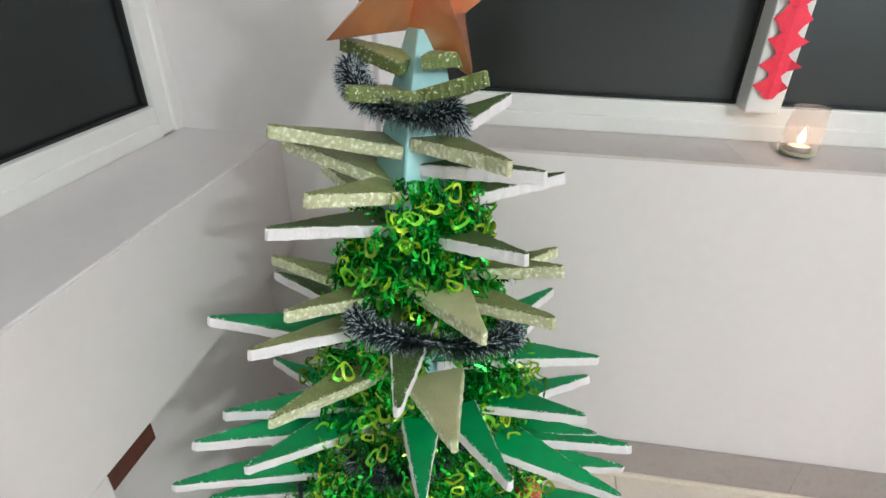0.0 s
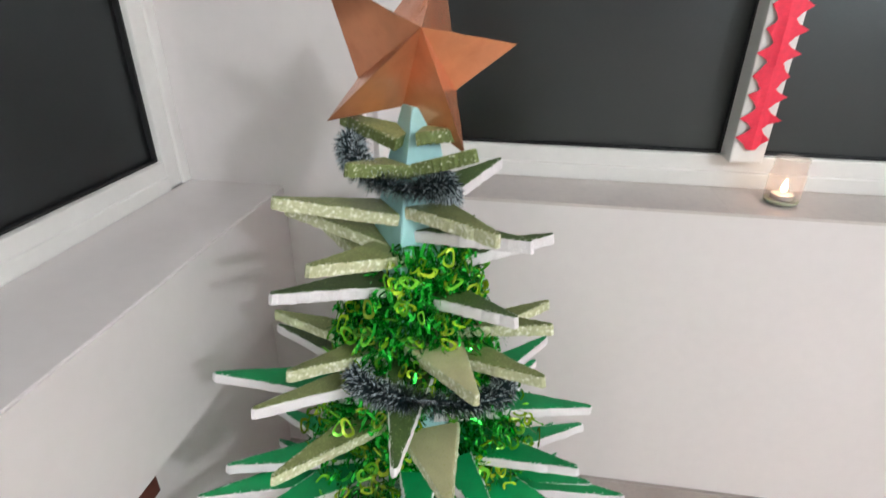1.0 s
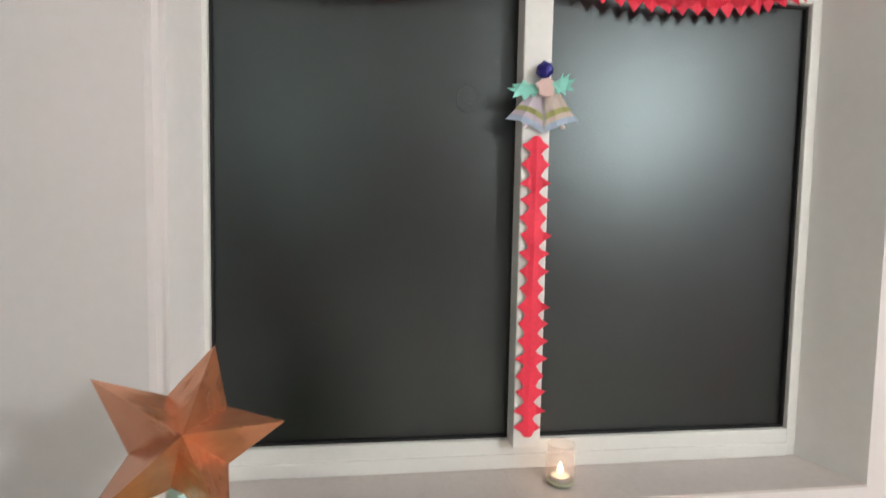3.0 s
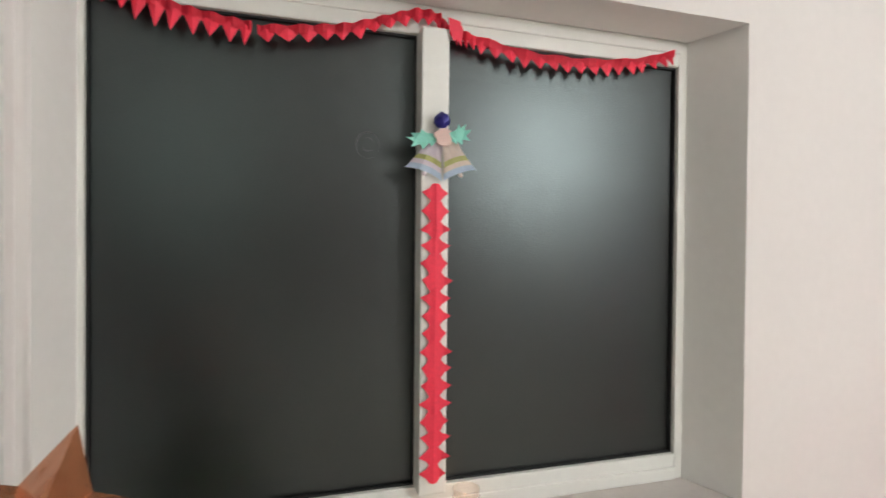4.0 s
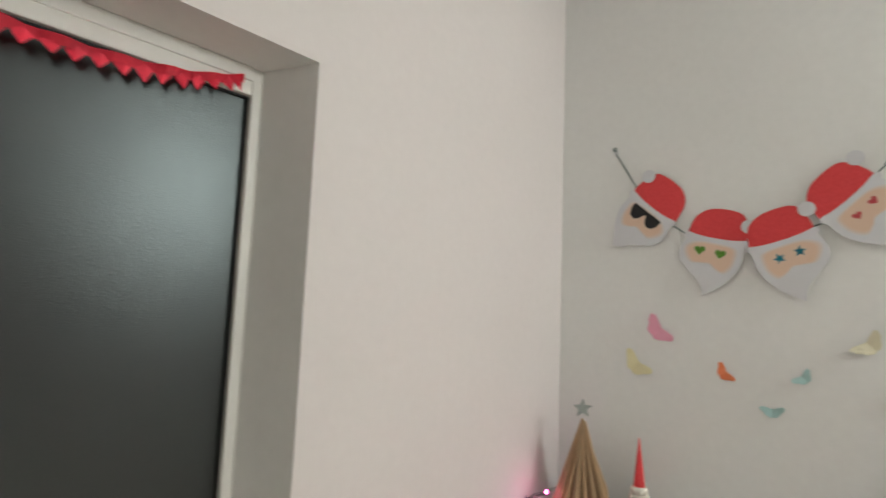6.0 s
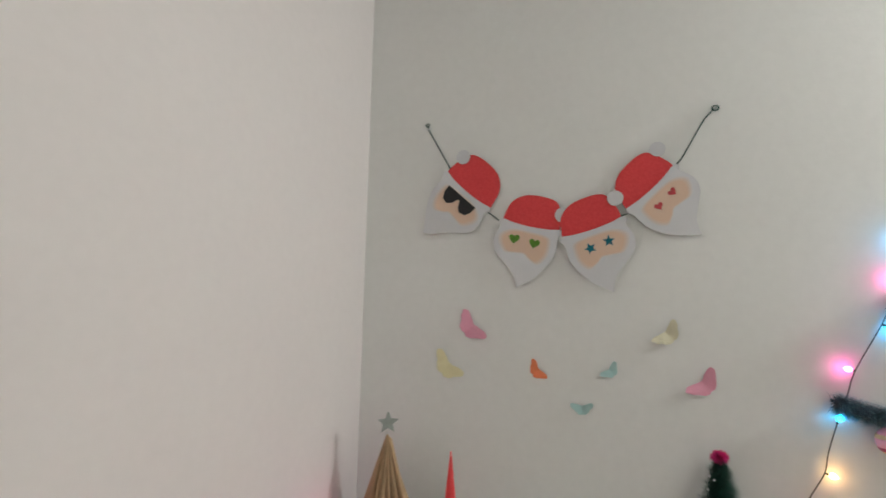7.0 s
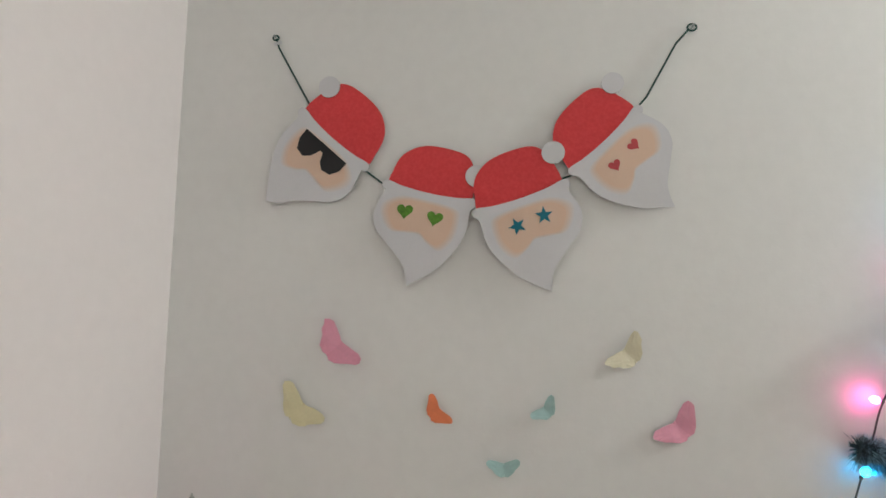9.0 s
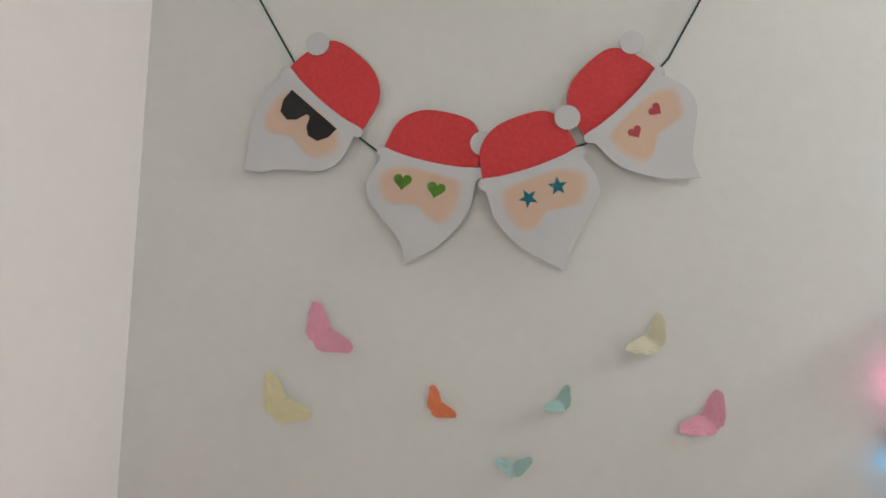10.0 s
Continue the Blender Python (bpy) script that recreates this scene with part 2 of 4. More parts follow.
def smooth(me):
    me.polygons.foreach_set("use_smooth", [True] * len(me.polygons))
    return me


def part(name, bm, mats, parent, label="", m=None, soft=False):
    me = mesh_of(bm, name, mats)
    if soft:
        smooth(me)
    ob = new(name, me)
    if parent:
        ob.parent = parent
    if m:
        ob.matrix_basis = m
    return tagged(ob, label)


def empty(name, label, category, m=None, group="", kind=""):
    ob = new(name)
    ob.empty_display_size = 0.05
    if m:
        ob.matrix_basis = m
    return tagged(ob, label, category, group, kind)


def box(x0, y0, z0, x1, y1, z1, bevel=0.0, bm=None):
    bm = bm or bmesh.new()
    out = bmesh.ops.create_cube(bm, size=1, matrix=Matrix.LocRotScale(((x0 + x1) / 2, (y0 + y1) / 2, (z0 + z1) / 2), None, (x1 - x0, y1 - y0, z1 - z0)))
    if bevel:
        edges = list({e for v in out["verts"] for e in v.link_edges})
        bmesh.ops.bevel(bm, geom=edges, offset=bevel, segments=2, affect="EDGES", profile=0.6)
    return bm


def plate(points, depth, bm=None, z0=0.0, slot=0, edge=None):
    """A flat outline in x, y with a thickness along z."""
    bm = bm or bmesh.new()
    n = len(points)
    low = [bm.verts.new((x, y, z0)) for x, y in points]
    top = [bm.verts.new((x, y, z0 + depth)) for x, y in points]
    faces = [bm.faces.new(list(reversed(low))), bm.faces.new(top)]
    for i in range(n):
        faces.append(bm.faces.new((low[i], low[(i + 1) % n], top[(i + 1) % n], top[i])))
    for i, f in enumerate(faces):
        f.material_index = slot if i < 2 or edge is None else edge
    return bm


def tube(points, radius, bm=None, sides=6, slot=0):
    """A round rod along points; radius is one number or one for each point."""
    bm = bm or bmesh.new()
    pts = [Vector(p) for p in points]
    rings = []
    for i, p in enumerate(pts):
        d = (pts[min(i + 1, len(pts) - 1)] - pts[max(i - 1, 0)]).normalized()
        a = d.orthogonal().normalized() if not rings else (side - d * side.dot(d)).normalized()
        side = a
        b = d.cross(a)
        r = radius[i] if isinstance(radius, (list, tuple)) else radius
        rings.append([bm.verts.new(p + r * (math.cos(k * math.tau / sides) * a + math.sin(k * math.tau / sides) * b)) for k in range(sides)])
    for r0, r1 in zip(rings, rings[1:]):
        for k in range(sides):
            bm.faces.new((r0[k], r0[(k + 1) % sides], r1[(k + 1) % sides], r1[k])).material_index = slot
    bm.faces.new(list(reversed(rings[0]))).material_index = slot
    bm.faces.new(rings[-1]).material_index = slot
    return bm


def lathe(profile, bm=None, sides=24, slot=0):
    """Turns a profile of (radius, height) round z."""
    bm = bm or bmesh.new()
    rings = [[bm.verts.new((r * math.cos(k * math.tau / sides), r * math.sin(k * math.tau / sides), z)) for k in range(sides)] for r, z in profile]
    for r0, r1 in zip(rings, rings[1:]):
        for k in range(sides):
            bm.faces.new((r0[k], r0[(k + 1) % sides], r1[(k + 1) % sides], r1[k])).material_index = slot
    bm.faces.new(list(reversed(rings[0]))).material_index = slot
    bm.faces.new(rings[-1]).material_index = slot
    return bm


def curve_points(ctrl, steps=8, closed=False):
    """A smooth line through the control points."""
    n, out = len(ctrl), []
    for i in range(n if closed else n - 1):
        p = [Vector(ctrl[(i + k) % n] if closed else ctrl[min(max(i + k, 0), n - 1)]) for k in (-1, 0, 1, 2)]
        for s in range(steps):
            t = s / steps
            out.append(0.5 * (2 * p[1] + (p[2] - p[0]) * t + (2 * p[0] - 5 * p[1] + 4 * p[2] - p[3]) * t * t + (3 * p[1] - p[0] - 3 * p[2] + p[3]) * t ** 3))
    if not closed:
        out.append(Vector(ctrl[-1]))
    return out


def structure(name, bm, mats, label, category):
    return tagged(part(name, bm, mats, None), label, category, kind="structure")


# ---- the room ----
FLOOR, TOP, LEDGE = 0.12, 2.72, 0.935
XL, XR, YS, YG = -1.06, 1.822, -3.3, 0.15
REVEAL = -0.672
rng = random.Random(7)

bm = box(XL - 0.5, YS - 0.2, FLOOR - 0.16, XR + 0.2, 0.3, FLOOR - 0.004)
floor = structure("floor", bm, GROUT, "cream tiled floor with thin joints", "floor")
structure("ceiling", box(XL - 0.5, YS - 0.2, TOP, XR + 0.2, 0.4, TOP + 0.15), CEIL, "plain white painted ceiling", "ceiling")

bm = box(0.747, 0, FLOOR, XR + 0.2, 0.3, TOP)
box(XL - 0.45, 0, FLOOR, 0.747, 0.3, LEDGE - 0.006, bm=bm)
box(XL - 0.45, 0, 2.05, 0.747, 0.3, TOP, bm=bm)
box(XL - 0.45, 0, LEDGE - 0.006, REVEAL, 0.3, 2.05, bm=bm)
for v in bm.verts:  # both reveals are splayed
    if v.co.y > 0.2:
        v.co.x = {0.747: 0.648, REVEAL: -0.615}.get(round(v.co.x, 3), v.co.x)
edge = [e for e in bm.edges if all(abs(v.co.x - REVEAL) < 1e-4 and abs(v.co.y) < 1e-4 for v in e.verts)]
bmesh.ops.bevel(bm, geom=edge, offset=0.022, segments=8, affect="EDGES")
bm.normal_update()
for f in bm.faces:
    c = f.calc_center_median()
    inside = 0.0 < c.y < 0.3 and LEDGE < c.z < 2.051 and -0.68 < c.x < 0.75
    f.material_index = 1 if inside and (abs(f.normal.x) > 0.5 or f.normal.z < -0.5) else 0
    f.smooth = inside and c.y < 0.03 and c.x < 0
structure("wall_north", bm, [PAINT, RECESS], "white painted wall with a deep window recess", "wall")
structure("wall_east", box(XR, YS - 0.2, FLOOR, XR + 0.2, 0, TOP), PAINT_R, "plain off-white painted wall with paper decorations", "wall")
# Out of view: opening and parapet are added to shape the panes' reflections.
bm = box(XL - 0.45, YS - 0.2, FLOOR, -0.95, YS, TOP)
box(1.66, YS - 0.2, FLOOR, XR, YS, TOP, bm=bm)
box(-0.95, YS - 0.2, 2.40, 1.66, YS, TOP, bm=bm)
box(-0.95, YS - 0.12, FLOOR, 1.66, YS, 0.92, bm=bm)
structure("wall_south", bm, PAINT_S, "unseen plain light wall with an opening and low parapet added to shape reflections", "wall")
# Unseen unlit space, added as a dim backdrop for reflections and bounce.
bm = box(-1.4, -6.4, FLOOR, 1.8, -6.2, TOP)
box(-1.6, -6.4, FLOOR, -1.4, YS - 0.2, TOP, bm=bm)
box(1.8, -6.4, FLOOR, 2.0, YS - 0.2, TOP, bm=bm)
structure("wall_back_room", bm, PAINT_B, "unseen beige walls added as backdrop for the pane reflections", "wall")
structure("floor_unseen_back", box(-1.6, -6.4, FLOOR - 0.16, 2.0, YS - 0.2, FLOOR - 0.004), PAINT_B, "unseen beige floor added as backdrop for the pane reflections", "floor")
structure("ceiling_unseen_back", box(-1.6, -6.4, TOP, 2.0, YS - 0.2, TOP + 0.15), PAINT_B, "unseen beige ceiling added as backdrop for the pane reflections", "ceiling")
WY0, WY1 = -3.20, 0.0
bm = box(XL - 0.45, YS, FLOOR, -0.935, 0, 0.69)
box(XL - 0.25, YS, 0.69, XL, WY0, TOP, bm=bm)
box(XL - 0.25, WY0, 0.69, XL, WY1, LEDGE - 0.022, bm=bm)
box(XL - 0.25, WY0, 2.05, XL, YG, TOP, bm=bm)
box(XL - 0.25, WY1, LEDGE - 0.022, XL, YG, 2.05, bm=bm)
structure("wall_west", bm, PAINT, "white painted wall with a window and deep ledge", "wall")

# marble sill of the recess in two slabs, and the painted side ledge
bm = box(REVEAL, -0.002, LEDGE - 0.006, -0.0181, YG, LEDGE, 0.0006)
box(-0.0179, -0.002, LEDGE - 0.006, 0.747, YG, LEDGE, 0.0006, bm=bm)
structure("window_sill", bm, SILL, "pinkish worn marble window sill with a fine joint", "window sill")
bm = box(XL, YS, 0.688, -0.862, -0.001, LEDGE)
edge = [e for e in bm.edges if all(v.co.x > -0.9 for v in e.verts) and abs(e.verts[0].co.y - e.verts[1].co.y) > 1]
bmesh.ops.bevel(bm, geom=edge, offset=0.003, segments=2, affect="EDGES")
structure("ledge", bm, PAINT, "white painted boxed ledge under the side window", "ledge")
structure("boxed_panel", box(-0.934, YS, FLOOR, -0.864, -0.572, 0.6875, 0.003), PAINT, "white painted boxed panel under the side ledge", "panel")
bar = part("wooden_rail", box(-0.90, -0.571, 0.655, -0.866, -0.488, 0.687, 0.002), BROWN, None)
tagged(bar, "short dark red wooden rail under the ledge", "rail")

# skirting with a cream bead
bm = box(-0.935, -0.010, FLOOR + 0.014, 0.30, 0, 0.235, 0.0015)
box(0.3004, -0.010, FLOOR + 0.014, XR, 0, 0.235, 0.0015, bm=bm)
structure("baseboard", bm, SKIRT, "grey marble skirting at the foot of the wall", "baseboard")


structure("skirting_bead", box(-0.935, -0.016, FLOOR, XR, 0, FLOOR + 0.0135, 0.003), BEAD, "cream bead along the foot of the skirting", "trim")


def window(name, label, x0, x1, z0, z1, panes, m, face=0.0, proud=0.002):
    """A plastic window: stepped frame bars, dark gasket and frosted panes; x to the right, z up, -y into the room."""
    top = tagged(empty(name, label, "window", m), kind="structure")
    bars = [(x0, z0, panes[0][0], z1), (panes[-1][1], z0, x1, z1)]
    bars += [(a[1], panes[0][2], b[0], panes[0][3]) for a, b in zip(panes, panes[1:])]
    bars += [(panes[0][0], z0, panes[-1][1], panes[0][2]), (panes[0][0], panes[0][3], panes[-1][1], z1)]
    for i, (a, c, b, d) in enumerate(bars):
        mullion = 2 <= i < len(panes) + 1
        bm = box(a - proud * 0.04, face - proud, c - proud * 0.1, b, face + 0.06, d + proud * 0.1, 0.004) if mullion else box(a, face, c, b, face + 0.06, d, 0.004)
        if not mullion:
            inset = 0.42
            if i == 0:
                box(a, face - 0.005, c, a + (b - a) * inset, face + 0.01, d, 0.004, bm=bm)
            elif i == 1:
                box(b - (b - a) * inset, face - 0.005, c, b, face + 0.01, d, 0.004, bm=bm)
            elif c == z0:
                box(a, face - 0.005, c, b, face + 0.01, c + (d - c) * 0.5, 0.004, bm=bm)
            else:
                box(a, face - 0.005, d - (d - c) * 0.5, b, face + 0.01, d, 0.004, bm=bm)
        part("mullion" if mullion else "window_frame", bm, PVC, top)
    for a, b, c, d in panes:
        bm = bmesh.new()
        g = 0.004
        for q in ((a, c, b, c + g), (a, d - g, b, d), (a, c + g, a + g, d - g), (b - g, c + g, b, d - g)):
            box(q[0], face + 0.012, q[1], q[2], face + 0.028, q[3], bm=bm)
        part("gasket", bm, GASKET, top)
        part("pane", box(a + 0.001, face + 0.022, c + 0.001, b - 0.001, face + 0.030, d - 0.001), GLASS, top, "dark frosted glass pane")
    return top


PZ0, PZ1 = 1.0, 1.987
window_1 = window("window_1", "white plastic window with two dark frosted panes", -0.70, 0.747, LEDGE, 2.05, [(-0.635, -0.006, PZ0, PZ1), (0.053, 0.676, PZ0, PZ1)], None, 0.143, 0.038)
RING = material("smudged_glass", (0.085, 0.09, 0.09), 0.5)
bm = bmesh.new()
for rx, rz, a0, a1 in ((0.026, 0.029, -30, 300), (0.022, 0.026, 60, 200), (0.014, 0.016, 20, 120), (0.010, 0.013, 190, 320), (0.019, 0.012, 230, 310)):
    tube([(-0.112 + rx * math.cos(radians(a0 + (a1 - a0) * k / 16)), 0.1645, 1.744 + rz * math.sin(radians(a0 + (a1 - a0) * k / 16))) for k in range(17)], [0.0003 + 0.0010 * math.sin(math.pi * k / 16) for k in range(17)], bm, 4)
part("suction_mark", bm, RING, window_1, "faint round mark left on the glass")
# The southmost pane is unseen, added to darken what window_1 reflects.
window("window_2", "white plastic side window with dark frosted panes", WY0, WY1, LEDGE, 2.05, [(WY0 + 0.08, -2.47, 0.991, PZ1), (-2.40, -1.62, 0.991, PZ1), (-1.55, -0.75, 0.991, PZ1), (-0.68, -0.064, 0.991, PZ1)], Matrix.Translation((XL, 0, 0)) @ Matrix.Rotation(radians(90), 4, "Z"), 0.003)

# lamps: a bracket and a cap behind each bare bulb
def wall_lamp(place, wall_x, radius, label):
    lamp = empty("wall_lamp", label, "lamp", pose(*place))
    s = 1 if wall_x > place[0] else -1
    part("arm", tube([(s * (radius + 0.02), 0, 0), (wall_x - place[0], 0, 0)], 0.014, sides=10), PVC, lamp)
    part("cap", lathe([(0.03, radius + 0.012), (radius * 0.9, radius + 0.014), (radius * 0.9, radius + 0.03), (0.02, radius + 0.035)], sides=20), PVC, lamp, m=pose(0, 0, 0, 0, 90 * s, 0))
    part("rose", lathe([(0.05, 0), (0.05, 0.012), (0.03, 0.018)], sides=20), PVC, lamp, m=pose(wall_x - place[0], 0, 0, 0, -90 * s, 0))


wall_lamp(LAMP, XR, 0.09, "lit white bulb lamp on a wall bracket")
wall_lamp(SIDE_LAMP, XL, 0.08, "small lit bulb lamp on a wall bracket")

# ---- the foam leaf tree ----
TREE = Vector((-0.522, -0.360, 0))


def girth(z):
    return 0.025 + 0.085 * (1.14 - z)


tree = empty("christmas_tree", "tall homemade tree of green foam leaves, tinsel and a copper star", "tree", pose(TREE.x, TREE.y, FLOOR))
UP = Vector((0, 0, -FLOOR))

bm = bmesh.new()
rings = []
for z, k in ((FLOOR, 1), (0.4, 1), (0.7, 1), (0.90, 1.22), (1.02, 1.56), (1.10, 1.32), (1.135, 1.10), (1.172, 0.86)):
    g = girth(z) * k
    rings.append([bm.verts.new(Vector((g * math.cos(radians(a)), g * math.sin(radians(a)) + 0.28 * max(0.0, z - 1.08), z)) + UP) for a in (-97, -7, 83, 173)])
for a, b in zip(rings, rings[1:]):
    for k in range(4):
        bm.faces.new((a[k], a[(k + 1) % 4], b[(k + 1) % 4], b[k]))
bm.faces.new(list(reversed(rings[0])))
bm.faces.new(rings[-1])
bmesh.ops.bevel(bm, geom=[e for e in bm.edges if abs(e.verts[0].co.z - e.verts[1].co.z) > 0.01], offset=0.0015, segments=1, affect="EDGES")
part("trunk", bm, CYAN, tree, "pale cyan folded card trunk")


def leaf_mesh(name, seed, length, wide, top, side, rim):
    """A foam triangle from its broad end to its point, with a rough cut edge."""
    r = random.Random(seed)
    half, thick, n0 = 0.025 * wide, 0.0140, 24
    shift = Vector((r.uniform(-0.3, 0.3), r.uniform(-0.3, 0.3), r.uniform(-0.3, 0.3)))
    outline = []
    for (a, b), n in ((((0, -half), (0.985, -0.0035)), n0), (((0.985, -0.0035), (1, 0)), 1), (((1, 0), (0.985, 0.0035)), 1), (((0.985, 0.0035), (0, half)), n0)):
        for k in range(n):
            t = k / n
            outline.append(((a[0] + (b[0] - a[0]) * t) * length, a[1] + (b[1] - a[1]) * t + (r.uniform(-0.0005, 0.0005) if 0 < k else 0)))
    outline.append((0, half))
    bm = bmesh.new()
    n = len(outline)
    rows = []
    bow = r.uniform(-0.004, 0.002)
    for z, shrink in ((-thick / 2, 0.0010), (-thick / 2 + 0.0016, 0), (thick / 2 - 0.0014, 0), (thick / 2, 0.0011), (thick / 2 + 0.0006, None)):
        if shrink is None:
            ring = [(x * 0.975, y - math.copysign(min(0.0022, abs(y) * 0.6), y)) for x, y in outline]
        else:
            ring = [(x * (1 - shrink * 3), y * (1 - shrink / 0.02)) for x, y in outline]
        rows.append([bm.verts.new(Vector((x, y + (0 if shrink is None else r.uniform(-0.0005, 0.0005)), z + bow * (x / length) ** 2 + (0 if shrink is None else r.uniform(-0.0006, 0.0006)))) + shift) for x, y in ring])
    for a, b in zip(rows, rows[1:]):
        for k in range(n):
            bm.faces.new((a[k], a[(k + 1) % n], b[(k + 1) % n], b[k])).material_index = 2 if b is rows[-1] else 1
    half_n = n // 2
    for row, slot, flip in ((rows[-1], 0, False), (rows[0], 1, True)):
        for k in range(half_n):
            j = n - 1 - k
            q = [row[k], row[k + 1], row[j - 1], row[j]] if k + 1 < j - 1 else [row[k], row[k + 1], row[j]] if k + 1 == j - 1 else None
            if q:
                bm.faces.new(list(reversed(q)) if flip else q).material_index = slot
    return mesh_of(bm, name, [top, side, rim]), shift


LEAVES = {"s": (OLIVE, SPECK, OLIVE_RIM), "p": (PALE_OLIVE, FOAM_G, PALE_OLIVE), "o": (OLIVE, FOAM_G, OLIVE_RIM), "w": (DARK_OLIVE, FOAM, DARK_RIM), "g": (GREEN, FOAM, GREEN_RIM), "b": (OLIVE, FOAM, OLIVE_RIM)}
LEAF_LABEL = {"s": "olive glitter foam leaf with speckled edges", "p": "pale olive foam leaf", "o": "olive glitter foam leaf with pale green edges", "w": "dark olive foam leaf with white edges", "g": "bright green foam leaf with white edges", "b": "olive glitter foam leaf with white edges"}


def leaf(az, z, reach, kind, droop=0.0, roll=0.0, start=0.026, spread=1.0):
    mesh, shift = leaf_mesh("leaf", rng.random(), reach - start, (1.18 + (reach - 0.15) * 2.4) * (1.25 if kind in "pg" else 1) * spread, *LEAVES[kind])
    ob = new("leaf", mesh)
    ob.parent = tree
    turn = Matrix.Rotation(radians(az), 4, "Z") @ Matrix.Rotation(radians(droop), 4, "Y") @ Matrix.Rotation(radians(roll), 4, "X")
    lift = math.sin(radians(droop)) * reach
    ob.matrix_basis = Matrix.Translation((0, 0, z - FLOOR + lift)) @ turn @ Matrix.Translation(Vector((start, 0, 0)) - shift)
    tagged(ob, LEAF_LABEL[kind])


# tips: azimuth, height, reach, kind, then tilt, inner end and spread where they differ
for row in (
    [(166, 1.154, 0.096, "s"), (-6, 1.150, 0.052, "s", -6), (-126, 1.125, 0.097, "s"), (-35, 1.139, 0.100, "s", -22), (48, 1.085, 0.146, "w"), (-153, 1.080, 0.165, "o"), (-178, 1.045, 0.167, "o", -14)],
    [(150, 0.984, 0.184, "o"), (-47, 1.077, 0.156, "o", -5), (-30, 1.055, 0.164, "w"), (12, 1.011, 0.176, "w"), (-121, 1.036, 0.166, "o"), (-141, 0.988, 0.184, "w"), (176, 0.875, 0.213, "o"), (100, 1.03, 0.15, "o")],
    [(168, 0.825, 0.236, "w"), (-38, 0.974, 0.168, "w"), (25, 0.887, 0.200, "o"), (-15, 0.932, 0.184, "o"), (-131, 0.900, 0.188, "o"), (-60, 0.917, 0.193, "p", -10, 0.060, 0.95), (-34, 0.905, 0.203, "o"), (-134, 0.862, 0.230, "b"), (110, 0.88, 0.19, "o"), (75, 0.93, 0.18, "w")],
    [(39, 0.773, 0.246, "g"), (46, 0.703, 0.259, "g"), (6, 0.750, 0.251, "g", 4), (-162, 0.834, 0.275, "g"), (-85, 0.862, 0.219, "w", 0, 0.055, 1.0), (-71, 0.825, 0.236, "p", -10, 0.112, 0.86), (-122, 0.805, 0.240, "o"), (168, 0.647, 0.269, "g"), (120, 0.72, 0.24, "g"), (85, 0.78, 0.23, "g")],
    [(12, 0.691, 0.262, "g", -14), (-20, 0.742, 0.243, "g"), (-9, 0.670, 0.260, "g"), (-11, 0.678, 0.304, "g"), (-151, 0.722, 0.270, "g"), (-146, 0.708, 0.311, "g"), (-133, 0.701, 0.260, "g", -4)],
    [(-152, 0.607, 0.353, "g", -4), (-79, 0.765, 0.252, "g", -6, 0.13, 0.52), (-57, 0.766, 0.248, "g", -5, 0.12, 0.58), (-25, 0.664, 0.302, "g", -2, 0.11, 0.72), (100, 0.60, 0.27, "g"), (60, 0.58, 0.28, "g"), (140, 0.58, 0.28, "g")],
):
    for az, z, reach, kind, *tilt in row:
        droop, start, spread = (*tilt, *(-10, 0.010 if z > 1.14 else 0.026, 1.0)[len(tilt):])
        leaf(az, z, reach, kind, droop + rng.uniform(-2, 2), rng.uniform(-5, 5), start, spread)
for z, n, reach in ((0.54, 9, 0.31), (0.42, 9, 0.34), (0.30, 10, 0.37), (0.20, 10, 0.39)):
    for k in range(n):
        leaf(k * 360 / n + z * 300, z + rng.uniform(-0.02, 0.02), reach * rng.uniform(0.93, 1.05), "g", rng.uniform(-2, 4), rng.uniform(-5, 5))

# shredded green foil and lime loops wound round the trunk
def spot(low, high):
    """A random place in the garland round the trunk."""
    z = 1.030 - (rng.random() ** 0.85) * 0.60
    a = rng.uniform(0, math.tau)
    flat = max(abs(math.cos(a + radians(7))), abs(math.sin(a + radians(7))))
    swell = 0.92 + 0.3 * noise.noise((a * 2.2, z * 14, 4.0))
    inner, outer = girth(z) * (0.70 + 0.26 * flat), 0.070 + 0.29 * (1.03 - z)
    r = inner + (outer * swell - inner) * (low + (high - low) * rng.random() ** 0.7)
    if z > 0.975 and math.cos(a + radians(35)) < 0.30:
        r = girth(z) * 0.5
    if 0.745 < z < 0.832 and math.cos(a + radians(55)) > 0.945:
        r = girth(z) * 0.5
    return a, Vector((r * math.cos(a), r * math.sin(a), z)) + UP


bm = bmesh.new()
for i in range(25000):
    a, p = spot(0.0, 1.0)
    d = Vector((math.cos(a) * 0.4 + rng.gauss(0, 0.5), math.sin(a) * 0.4 + rng.gauss(0, 0.5), rng.gauss(-0.9, 0.8))).normalized()
    s = d.orthogonal().normalized()
    s.rotate(Matrix.Rotation(rng.uniform(0, math.tau), 3, d))
    ln, w = rng.uniform(0.004, 0.010), rng.uniform(0.0010, 0.0023)
    bend = Vector((rng.uniform(-1, 1), rng.uniform(-1, 1), rng.uniform(-1, 1))) * 0.004
    v = [bm.verts.new(q) for q in (p - d * ln + s * w, p - d * ln - s * w, p + bend + s * w, p + bend - s * w, p + d * ln + s * w, p + d * ln - s * w)]
    bm.faces.new((v[0], v[1], v[3], v[2]))
    bm.faces.new((v[2], v[3], v[5], v[4]))
